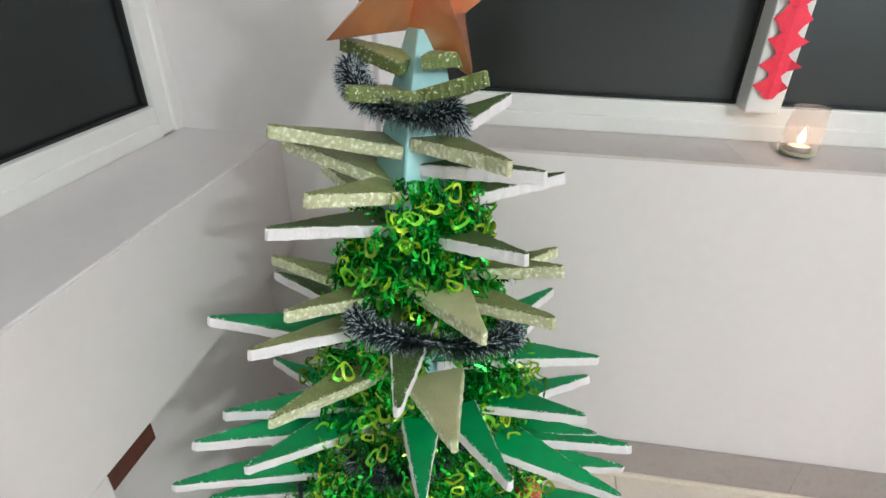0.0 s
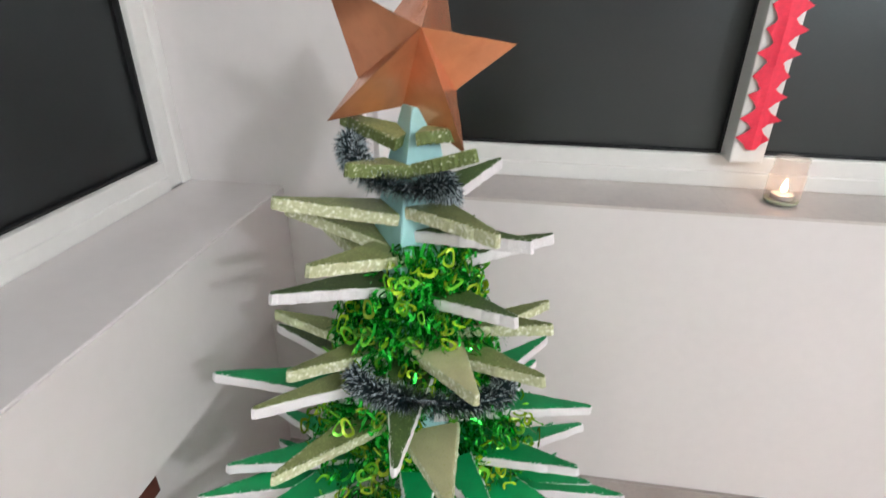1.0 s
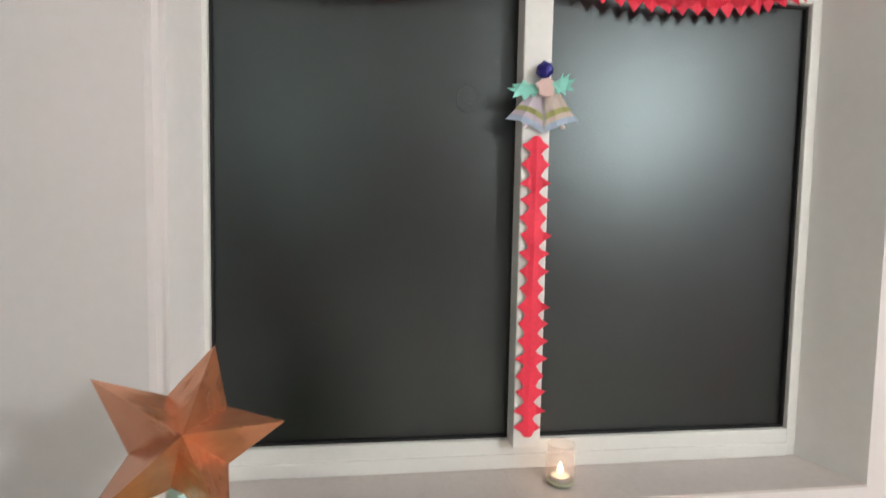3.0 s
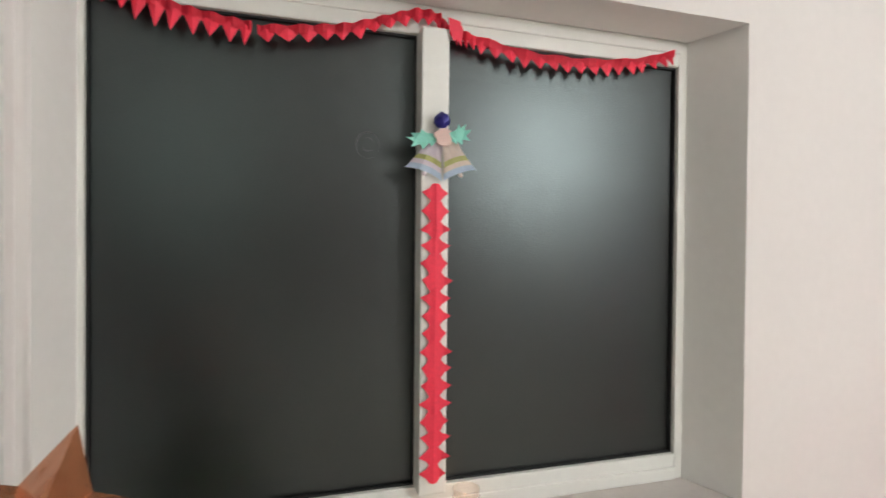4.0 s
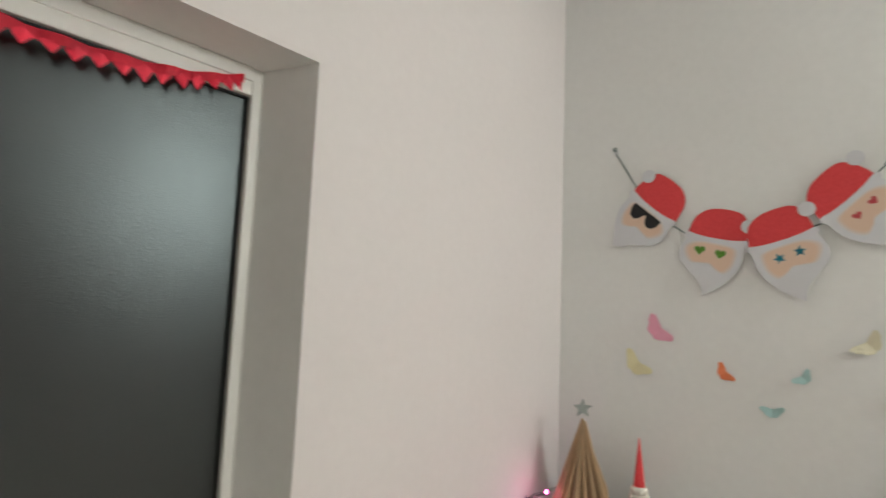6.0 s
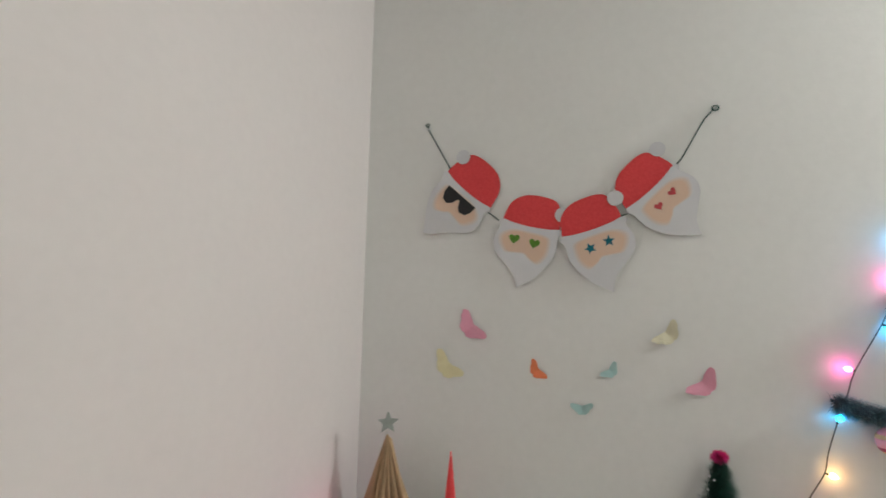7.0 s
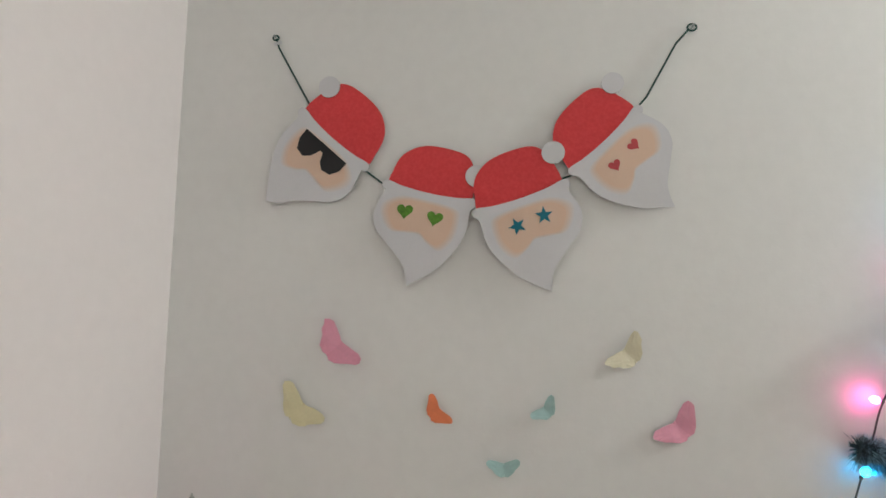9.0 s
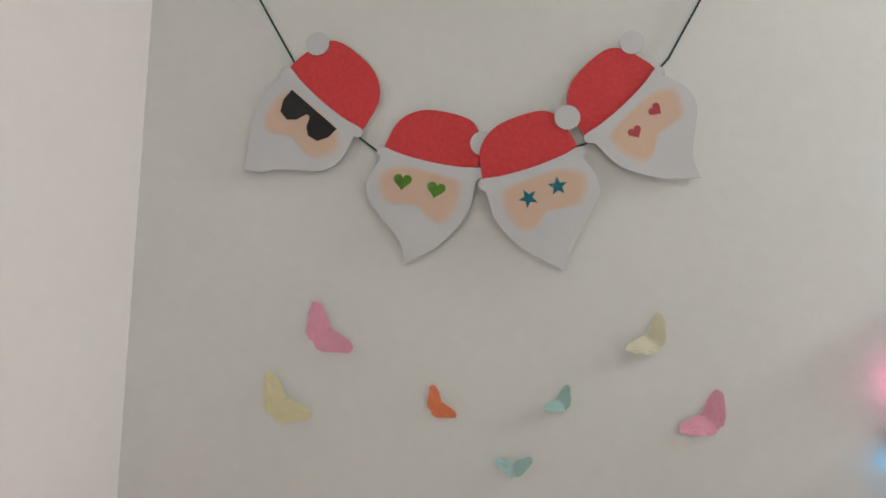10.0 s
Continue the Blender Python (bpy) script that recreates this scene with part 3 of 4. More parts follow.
tagged(part("foil_garland", bm, TINSEL, tree, "shiny shredded green foil garland"), kind="stuff")

for name, mat, count in (("loop_garland", LIME, 760), ("dark_loop_garland", LOOP, 820)):
    bm = bmesh.new()
    for i in range(count):
        a, p = spot(0.72, 1.12)
        facing = Vector((math.cos(a) + rng.gauss(0, 0.75), math.sin(a) + rng.gauss(0, 0.75), rng.gauss(0, 0.8))).to_track_quat("Z", "Y").to_matrix().to_4x4()
        m = Matrix.Translation(p) @ facing @ Matrix.Rotation(rng.uniform(0, math.tau), 4, "Z")
        size, w = rng.uniform(0.0042, 0.0074), rng.uniform(0.0003, 0.0012)
        rim = rng.uniform(1.42, 1.7)
        pts = []
        for k in range(14):
            t = k / 14 * math.tau
            pinch = 0.50 + 0.42 * math.sin(t / 2) ** 2
            pts.append((size * 1.2 * math.cos(t), size * pinch * math.sin(t) * (1.0 + 0.2 * math.cos(2 * t))))
        inner = [bm.verts.new(m @ Vector((x, y, -w))) for x, y in pts]
        outer = [bm.verts.new(m @ Vector((x * rim, y * (rim + 0.15), w))) for x, y in pts]
        for k in range(14):
            bm.faces.new((inner[k], inner[(k + 1) % 14], outer[(k + 1) % 14], outer[k]))
    tagged(part(name, bm, mat, tree, "curled %s foil loops in the garland" % ("lime" if mat is LIME else "green")), kind="stuff")


def brush(line, radius, count, seed, frost=0.55):
    """A bottle-brush garland: dark needles with frosted tips round a line."""
    r = random.Random(seed)
    bm = bmesh.new()
    tube(line[::2] + [line[-1]], radius * 0.18, bm, 5)
    for i in range(count):
        k = r.randrange(len(line) - 1)
        t = r.random()
        p = line[k].lerp(line[k + 1], t)
        d = (line[k + 1] - line[k]).normalized()
        out = d.orthogonal().normalized()
        out.rotate(Matrix.Rotation(r.uniform(0, math.tau), 3, d))
        out = (out + d * r.gauss(0, 0.35)).normalized()
        side = out.cross(d).normalized()
        ln = radius * r.uniform(0.65, 1.1)
        w = 0.00055
        droop = Vector((0, 0, -0.12 * ln))
        base, mid, tip = p, p + out * ln * 0.68 + droop * 0.4, p + out * ln + droop
        v = [bm.verts.new(q) for q in (base - side * w, base + side * w, mid + side * w, mid - side * w, tip)]
        bm.faces.new((v[0], v[1], v[2], v[3])).material_index = 0
        bm.faces.new((v[3], v[2], v[4])).material_index = 1 if r.random() < frost else 0
    return bm


WINDING = ((172, 1.133, 0.076), (205, 1.120, 0.066), (270, 1.098, 0.052), (325, 1.100, 0.048), (370, 1.06, 0.035), (530, 0.93, 0.035), (580, 0.872, 0.060), (606, 0.880, 0.122), (640, 0.890, 0.146), (690, 0.850, 0.140), (740, 0.80, 0.09), (890, 0.72, 0.05), (928, 0.690, 0.07), (946, 0.672, 0.125), (970, 0.676, 0.150), (990, 0.672, 0.150), (1012, 0.668, 0.12), (1060, 0.66, 0.07), (1200, 0.63, 0.18), (1400, 0.50, 0.21))
ctrl = []
for (a0, z0, r0), (a1, z1, r1) in zip(WINDING, WINDING[1:]):
    for s in range(4):
        t = s / 4
        a, z, r = radians(a0 + (a1 - a0) * t), z0 + (z1 - z0) * t, r0 + (r1 - r0) * t
        ctrl.append(Vector((r * math.cos(a), r * math.sin(a), z)) + UP)
line = curve_points(ctrl, 4)
part("tinsel_garland", brush(line, 0.0215, 24000, 3, 0.50), [NEEDLE, FROST], tree, "dark green tinsel garland with frosted tips")

for x, y, z, r in ((-0.334, -0.390, 0.612, 0.021), (-0.352, -0.415, 0.555, 0.020)):
    ob = part("bauble", lathe([(0.001, -r)] + [(r * math.cos(t), r * math.sin(t)) for t in [radians(d) for d in range(-75, 90, 15)]] + [(0.001, r)], sides=16), ORNAMENT, tree, "orange-red glitter bauble", soft=True)
    ob.matrix_basis = pose(x - TREE.x, y - TREE.y, z - FLOOR)

# copper star
N = Vector((0.261, -0.859, 0.440)).normalized()
star_m = Matrix.Translation(Vector((-0.5214, -0.3408, 1.2319)) - Vector((TREE.x, TREE.y, FLOOR)))
side = Vector((0, 0, 1)).cross(N).normalized()
upward = N.cross(side)
basis = Matrix((side, upward, N)).transposed().to_4x4()


STAR_TIPS = ((-1, 0.945), (1, 0.95), (3, 1.04), (0, 1.05), (-5, 1.04))  # uneven points: turn and length


def folded_star(big, small, rise, back, jitter, seed):
    r = random.Random(seed)
    bm = bmesh.new()
    rim = []
    for k in range(10):
        turn, grow = STAR_TIPS[k // 2] if k % 2 == 0 else (0, {7: 1.22, 9: 1.14, 1: 1.14, 3: 1.10}.get(k, 1 + r.uniform(-jitter, jitter)))
        a = radians(90 - 36 * k + turn)
        q = (big if k % 2 == 0 else small) * grow
        rim.append((q * math.cos(a), q * math.sin(a), r.uniform(-jitter, jitter) * 0.03 - {1: 0.050, 7: 0.092}.get(k, 0.041 if k % 2 else 0)))
    front, rear = bm.verts.new((0, 0, rise)), bm.verts.new((0, 0, -back))
    ring_f = [bm.verts.new((x, y, z + 0.0006)) for x, y, z in rim]
    ring_b = [bm.verts.new((x, y, z - 0.0006)) for x, y, z in rim]
    for k in range(10):
        j = (k + 1) % 10
        bm.faces.new((front, ring_f[j], ring_f[k]))
        bm.faces.new((rear, ring_b[k], ring_b[j]))
        bm.faces.new((ring_f[j], ring_b[j], ring_b[k], ring_f[k]))
    bmesh.ops.recalc_face_normals(bm, faces=bm.faces)
    bmesh.ops.subdivide_edges(bm, edges=bm.edges[:], cuts=6, use_grid_fill=True)
    for v in bm.verts:  # crumpled foil between the folds
        reach = v.co.xy.length / big
        v.co.z += (0.0045 * noise.noise(v.co * 34) + 0.0018 * noise.noise(v.co * 80)) * min(1.0, reach * 4) * max(0.0, 1.15 - reach)
    return bm


part("star", folded_star(0.118, 0.053, 0.057, 0.02, 0.03, 5), COPPER, tree, "folded copper paper star", star_m @ basis @ Matrix.Rotation(radians(-16.8), 4, "Z"))

# ---- window decorations ----
jar = empty("candle_jar", "small clear glass jar with a lit tea light", "candle", pose(0.086, 0.068, LEDGE + 0.001))
bm = bmesh.new()
prof = [(0.024, 0.0), (0.0285, 0.003), (0.0305, 0.010), (0.0305, 0.054), (0.0285, 0.061), (0.0265, 0.064), (0.0282, 0.067), (0.0265, 0.070), (0.0282, 0.073), (0.0265, 0.076), (0.0285, 0.081), (0.0280, 0.085), (0.0270, 0.086), (0.0258, 0.083), (0.0258, 0.068), (0.0278, 0.058), (0.0275, 0.014), (0.025, 0.009), (0.001, 0.008)]
ob = part("jar", lathe([(0.001, 0.0)] + prof, bm, 32), JAR, jar, "clear glass jar", soft=True)
ob.visible_shadow = False
part("base_ring", lathe([(0.020, 0.0006), (0.0282, 0.0032), (0.0296, 0.0075), (0.0272, 0.0085), (0.020, 0.0075)], sides=28), JAR_BASE, jar, "thick greenish glass foot", soft=True)
cup = part("tin_cup", lathe([(0.001, 0.0085), (0.019, 0.0085), (0.0195, 0.018), (0.0188, 0.018), (0.0185, 0.010)], sides=24), TINPLATE, jar)
part("wax", lathe([(0.001, 0.0105), (0.0183, 0.0105), (0.0183, 0.0165), (0.002, 0.0160)], sides=24), WAX, cup)
part("wick", tube([(0, 0, 0.016), (0.0005, 0, 0.022)], 0.0006), BLACK, cup)
part("flame", lathe([(0.0012, 0.020), (0.0050, 0.0245), (0.0060, 0.029), (0.0040, 0.036), (0.0015, 0.043), (0.0003, 0.047)], sides=12), FLAME, cup, "bright yellow flame", soft=True)
data = bpy.data.lights.new("candle_glow", "POINT")
data.energy, data.color, data.shadow_soft_size = 0.026, (1.0, 0.46, 0.32), 0.008
ob = new("candle_glow", data)
ob.location = (0.086, 0.068, LEDGE + 0.036)

# red cut-paper chain down the mullion
cut = random.Random(41)
chain = empty("paper_chain", "red folded cut-paper chain taped to the mullion", "paper chain", pose(0.0225, 0.101, 0))
n = 17
for k in range(n):
    z = 1.657 - (k + 0.5) * (1.657 - 1.027) / n
    h, w, w2, neck = 0.0205, 0.0325 * cut.uniform(0.84, 1.04), 0.0335 * cut.uniform(0.74, 1.18), cut.uniform(0.006, 0.015)
    lean = cut.uniform(-0.004, 0.004)
    bm = bmesh.new()
    rows = []
    ridge = cut.uniform(0.004, 0.009)
    m, m2, out = neck + (w - neck) * 0.34, neck + (w2 - neck) * 0.34, cut.uniform(-0.012, 0.002)
    for dx, dz, dy in ((-w, lean, 0.0), (-m, h * 0.50, -ridge * 0.5), (-neck, h, -ridge * 0.6), (0, h + 0.001, -ridge), (neck, h, -ridge * 0.6), (m2, h * 0.50, -ridge * 0.5), (w2, lean * 0.5, out), (m2, -h * 0.50, -ridge * 0.5), (neck, -h, -ridge * 0.6), (0, -h - 0.001, -ridge), (-neck, -h, -ridge * 0.6), (-m, -h * 0.50, -ridge * 0.5)):
        rows.append((dx, dy, z + dz))
    f = [bm.verts.new(p) for p in rows]
    b = [bm.verts.new((p[0], p[1] + 0.0008, p[2])) for p in rows]
    for side_v, flip in ((f, False), (b, True)):
        for q in ((0, 11, 1), (1, 11, 10, 2), (2, 10, 9, 3), (3, 9, 8, 4), (4, 8, 7, 5), (5, 7, 6)):
            vs = [side_v[i] for i in q]
            bm.faces.new(list(reversed(vs)) if flip else vs)
    for i in range(12):
        bm.faces.new((f[i], f[(i + 1) % 12], b[(i + 1) % 12], b[i]))
    bmesh.ops.recalc_face_normals(bm, faces=bm.faces)
    part("paper_diamond", bm, RED_PAPER, chain)

# red zigzag streamers over the window
def streamer(name, ctrl, teeth, depth, seed, label):
    r = random.Random(seed)
    ob = empty(name, label, "streamer", pose(0, 0.128, 0), "red paper streamers over the window")
    pts = curve_points([(x, 0, z) for x, z in ctrl], 12)
    total = len(pts) - 1

    def at(t):
        k = min(int(t * total), total - 1)
        return pts[k].lerp(pts[k + 1], t * total - k)

    bm = bmesh.new()
    strip = []
    for k in range(49):
        p = at(k / 48)
        y = 0.006 * math.sin(k * 1.3) - 0.004
        strip.append([bm.verts.new((p.x, y, p.z + 0.012)), bm.verts.new((p.x, y + 0.002, p.z - 0.006))])
    for a, b in zip(strip, strip[1:]):
        bm.faces.new((a[0], a[1], b[1], b[0]))
    solid = bmesh.ops.solidify(bm, geom=bm.faces[:], thickness=0.0008)
    part("paper_strip", bm, RED_PAPER, ob)
    for k in range(teeth):
        a, b = at((k + 0.03) / teeth), at((k + 0.97) / teeth)
        size = depth * (0.85 + 0.3 * r.random())
        tipx, ty = (a.x + b.x) / 2 + r.uniform(-0.004, 0.004), r.uniform(-0.016, 0.0)
        bm = bmesh.new()
        mid = (a + b) / 2
        f = [(a.x, 0.001, a.z - 0.004), (tipx, ty, mid.z - 0.006 - size), (b.x, 0.001, b.z - 0.004), (mid.x, -0.005, mid.z + 0.004)]
        vf = [bm.verts.new(q) for q in f]
        vb = [bm.verts.new((q[0], q[1] + 0.0008, q[2])) for q in f]
        for i, j, l in ((0, 1, 3), (3, 1, 2)):
            bm.faces.new((vf[i], vf[j], vf[l]))
            bm.faces.new((vb[l], vb[j], vb[i]))
        for i, j in ((0, 1), (1, 2), (2, 3), (3, 0)):
            bm.faces.new((vf[i], vb[i], vb[j], vf[j]))
        part("paper_tooth", bm, RED_PAPER, ob)
    return ob


streamer("paper_streamer", [(-0.66, 2.035), (-0.566, 1.990), (-0.458, 1.965), (-0.345, 1.950)], 11, 0.036, 1, "red zigzag paper streamer sagging along the window top")
streamer("paper_streamer", [(-0.335, 1.946), (-0.24, 1.958), (-0.16, 1.972), (-0.082, 1.998), (-0.01, 2.022), (0.04, 2.016)], 12, 0.018, 2, "narrow red paper streamer rising to the mullion")
streamer("paper_streamer", [(0.030, 2.012), (0.070, 1.992), (0.121, 1.980), (0.257, 1.960), (0.401, 1.960), (0.538, 1.977), (0.645, 2.008)], 24, 0.020, 3, "red zigzag paper streamer sagging over the pane")

flap = plate([(-0.016, 0.026), (0.012, 0.022), (0.020, 0.004), (0.014, -0.030), (0.006, -0.016), (-0.004, -0.022), (-0.012, 0.000)], 0.0008)
tagged(part("paper_flap", flap, RED_PAPER, None, m=pose(0.062, 0.099, 1.985, 90, 0, 8)), "loose red paper flap at the streamer's end", "streamer")

# paper bells
bells = empty("paper_bell_ornament", "pastel paper bells with mint leaves and a blue ball", "ornament", pose(0.0355, 0.098, 1.740))
for s in (-1, 1):
    bm = bmesh.new()
    levels = ((0.014, 0.009, 0), (0.006, 0.018, 0), (-0.014, 0.0225, 0), (-0.026, 0.026, 0), (-0.037, 0.0305, 2), (-0.048, 0.035, 0), (-0.061, 0.041, 3))
    cols = 7
    grid = []
    for z, half, _ in levels:
        grid.append([bm.verts.new((half * (c / (cols - 1) * 2 - 1), -0.007 * half / 0.041 * math.sin(c / (cols - 1) * math.pi) + (0.0006 if c % 2 else -0.0006), z - 0.006 * abs(c / (cols - 1) * 2 - 1) ** 2 * (half / 0.06))) for c in range(cols)])
        for c, v in enumerate(grid[-1]):
            v.co.y += 0.011 * max(0.0, s * (c / (cols - 1) * 2 - 1)) ** 2 * half / 0.041
    for i, (a, b) in enumerate(zip(grid, grid[1:])):
        for c in range(cols - 1):
            bm.faces.new((a[c], b[c], b[c + 1], a[c + 1])).material_index = {0: 0, 2: 1, 3: 2}[levels[i + 1][2]]
    bmesh.ops.solidify(bm, geom=bm.faces[:], thickness=0.001)
    part("bell", bm, [LILAC if s < 0 else PEACH, LIMEBAND, SKYBAND], bells, "pleated pastel paper bell", pose(0.017 * s, -0.004 - 0.003 * s, 0, 0, -20 * s, 0))
    part("clapper", lathe([(0.001, -0.004), (0.005, -0.001), (0.005, 0.003), (0.001, 0.006)], sides=10), PEACH if s > 0 else LILAC, bells, m=pose(0.040 * s, -0.006, -0.062))
    outline = [(0, -0.006), (0.016, -0.017), (0.020, -0.010), (0.036, -0.020), (0.040, -0.009), (0.060, -0.012), (0.052, -0.001), (0.066, 0.010), (0.048, 0.010), (0.050, 0.022), (0.034, 0.015), (0.028, 0.024), (0.018, 0.012), (0, 0.008)]
    bm = plate([(x * (1.02 if s < 0 else 0.72), y) for x, y in outline], 0.001)
    for v in bm.verts:
        v.co.z += 0.5 * abs(v.co.y) + 0.004 * math.sin(v.co.x * 160)
    m = Matrix.Translation((0.012 * s, -0.010, 0.018)) @ Matrix.Rotation(radians(90), 4, "X") @ (Matrix.Rotation(radians(180), 4, "Y") if s < 0 else Matrix.Identity(4)) @ Matrix.Rotation(radians(-13 if s < 0 else 9), 4, "Z") @ Matrix.Rotation(radians(12), 4, "X")
    part("paper_leaf", bm, MINT, bells, "jagged mint paper leaf", m)
bm = plate([(0.02 * math.cos(t) * (1 + 0.18 * math.sin(5 * t)), 0.019 * math.sin(t)) for t in [k / 20 * math.tau for k in range(20)]], 0.006)
part("bow", bm, TAN, bells, "dusty pink paper bow", Matrix.Translation((0, -0.010, 0.016)) @ Matrix.Rotation(radians(90), 4, "X"))
r = 0.0168
bm = lathe([(0.001, -r)] + [(r * math.cos(radians(d)), r * math.sin(radians(d))) for d in range(-75, 90, 15)] + [(0.001, r)], sides=18)
for v in bm.verts:
    v.co *= 1 + 0.16 * noise.noise(v.co * 130)
part("ball", bm, BLUE, bells, "crumpled dark blue foil ball", pose(-0.004, -0.012, 0.050))

# ---- decorations on the east wall ----
def on_wall(y, z, out=0.0, turn=0.0):
    m = Matrix(((0, 0, -1, XR - out), (-1, 0, 0, y), (0, 1, 0, z), (0, 0, 0, 1)))
    return m @ Matrix.Rotation(radians(turn), 4, "Z")


def outline_of(ctrl, steps=6, closed=True):
    return [(p.x, p.y) for p in curve_points([(x, y, 0) for x, y in ctrl], steps, closed)]


U = 0.0009  # metres for one drawing unit


def heart(s):
    return [(s * 0.062 * 16 * math.sin(t) ** 3, s * 0.062 * (13 * math.cos(t) - 5 * math.cos(2 * t) - 2 * math.cos(3 * t) - math.cos(4 * t))) for t in [k / 24 * math.tau for k in range(24)]]


def star5(s, inner=0.42, turn=0.0):
    return [((s if k % 2 == 0 else s * inner) * math.sin(k * math.pi / 5 + turn), (s if k % 2 == 0 else s * inner) * math.cos(k * math.pi / 5 + turn)) for k in range(10)]


def cutout(y, z, turn, mirror, curl, eyes, label, bob=(88, 72), lift=0.006, scale=1.0, tall=1.0, tip=None):
    """A card cutout: red cap, white pointed sheet below a rolled brim, a bobble and two small shapes."""
    top = empty("paper_cutout", label, "paper cutout", on_wall(y, z, lift, turn), "card cutouts on the string")
    f = -1 if mirror else 1

    def shape(pts, depth, z0):
        pts = [(x * f * U * scale, y * U * scale) for x, y in pts]
        if f < 0:
            pts.reverse()
        bm = bmesh.new()
        area = sum(a[0] * b[1] - b[0] * a[1] for a, b in zip(pts, pts[1:] + pts[:1]))
        if area < 0:
            pts.reverse()
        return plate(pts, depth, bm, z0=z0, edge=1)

    cap = outline_of([(-82, 4), (-86, 40), (-72, 78), (-34, 103), (25, 107), (64, 96), (83, 58), (81, 4), (0, -2)], 6)
    cap = [(x * (0.5 + tall / 2), y * tall) for x, y in cap]
    part("cap", shape(cap, 0.0016, 0), [RED_FELT, CARD_EDGE], top, "red coloured card cap")
    c = curl
    hollow = [(92, -4), (103, -50), (92, -85), (66, -108), (24, -140), (8, -162)]
    full = [(91, -12), (92, -55), (82, -89), (66, -118), (47, -145)]
    right = hollow if c > 0 else full
    left = [(-x, y) for x, y in reversed(full if c > 0 else hollow)]
    tip = tip or (-2 * c, -185)
    brim_l, brim_r = [(-95, -3), (-101, 5), (-98, 15), (-86, 17)], [(86, 17), (98, 15), (101, 5), (95, -3)]
    top_edge = [(-60, 12), (-20, 9), (20, 9), (60, 12)]
    sheet = brim_l + top_edge + brim_r + right
    pts = outline_of(sheet + [tip], 5, False) + outline_of([tip] + left + [brim_l[0]], 5, False)[1:-1]
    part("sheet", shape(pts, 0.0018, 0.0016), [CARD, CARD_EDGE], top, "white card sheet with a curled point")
    patch = [(-62, -32), (-50, -15), (0, -11), (50, -13), (80, -30), (82, -52), (60, -79), (30, -78), (3, -76), (-15, -88), (-41, -96), (-60, -70)]
    patch = [((x - 3) * c, y) for x, y in patch]
    for k, (grow, mat) in enumerate(zip((1.13, 1.08, 1.03, 0.98, 0.92), SKINS)):
        q = [(x * grow, (y + 50) * grow - 50) for x, y in patch]
        part("peach_patch", shape(outline_of(q, 5), 0.0002, 0.0034 + 0.00012 * k), mat, top)
    if eyes == "glasses":
        g = [(-58, -12), (58, -12), (57, -36), (46, -56), (26, -60), (12, -48), (4, -28), (-4, -28), (-12, -46), (-26, -56), (-46, -52), (-57, -34)]
        part("dark_glasses", shape(g, 0.0006, 0.0040), BLACK, top, "black card glasses shape")
    else:
        pts, mat, name = {"heart_green": (heart(17), LEAF_GREEN, "heart"), "star": (star5(18), BLUE_STAR, "star"), "heart_red": (heart(13), HEART_RED, "heart")}[eyes]
        for s in (-1, 1):
            tilt = rng.uniform(-0.25, 0.25)
            q = [(x * math.cos(tilt) - y * math.sin(tilt) + 28 * s + 4 * c, x * math.sin(tilt) + y * math.cos(tilt) - 41 + 2 * s) for x, y in pts]
            if eyes == "heart_green" and s < 0:
                q = [(x - 8, y + 5) for x, y in q]
            part(name, shape(q, 0.0005, 0.0040), mat, top)
    disc = [(bob[0] + 23 * math.cos(k / 24 * math.tau), bob[1] + 23 * math.sin(k / 24 * math.tau)) for k in range(24)]
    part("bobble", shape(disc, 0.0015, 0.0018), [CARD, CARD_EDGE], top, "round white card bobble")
    return top


cutout(-0.3195, 1.877, -41.5, True, -1, "glasses", "red and white card cutout with black glasses", (83, 84), scale=1.03, tall=1.1, tip=(22, -180))
cutout(-0.509, 1.7655, -13.9, False, -1, "heart_green", "red and white card cutout with green hearts", (86, 64))
cutout(-0.679, 1.7525, 18.1, False, 1, "star", "red and white card cutout with teal stars", (90, 75), 0.009)
cutout(-0.831, 1.857, 43.5, False, 1, "heart_red", "red and white card cutout with red hearts", (97, 84), scale=0.96, tall=1.06)

cord = empty("hanging_string", "dark green string looped on two nails", "string", pose(XR - 0.005, 0, 0))
pts = [(0, -0.201, 2.090), (0, -0.205, 2.075), (0, -0.279, 1.944), (0, -0.388, 1.820), (0, -0.43, 1.788), (0, -0.595, 1.752), (0.0, -0.62, 1.752), (0, -0.765, 1.800), (0, -0.79, 1.812), (0, -0.90, 1.940), (0, -0.954, 2.037), (0, -0.975, 2.060)]
part("cord", tube(pts, 0.0018, sides=6), STRING, cord)
for y, z, w in ((-0.1985, 2.095, 0.006), (-0.982, 2.065, 0.008)):
    loop = [(0, y + w * math.cos(t), z + w * 0.8 * math.sin(t)) for t in [k / 12 * math.tau for k in range(13)]]
    part("loop", tube(loop, 0.0018, sides=5), STRING, cord)
    part("nail", tube([(0.006, y, z), (-0.006, y, z), (-0.006, y, z), (-0.008, y, z)], [0.001, 0.001, 0.0028, 0.0028], sides=8), SILVER, cord)
part("tape", plate([(-0.008, -0.003), (0.008, -0.003), (0.008, 0.003), (-0.008, 0.003)], 0.0006), CARD, cord, "small strip of white tape", pose(-0.003, -0.205, 2.082) @ on_wall(0, 0).to_3x3().to_4x4() @ Matrix.Rotation(0.3, 4, "Z"))


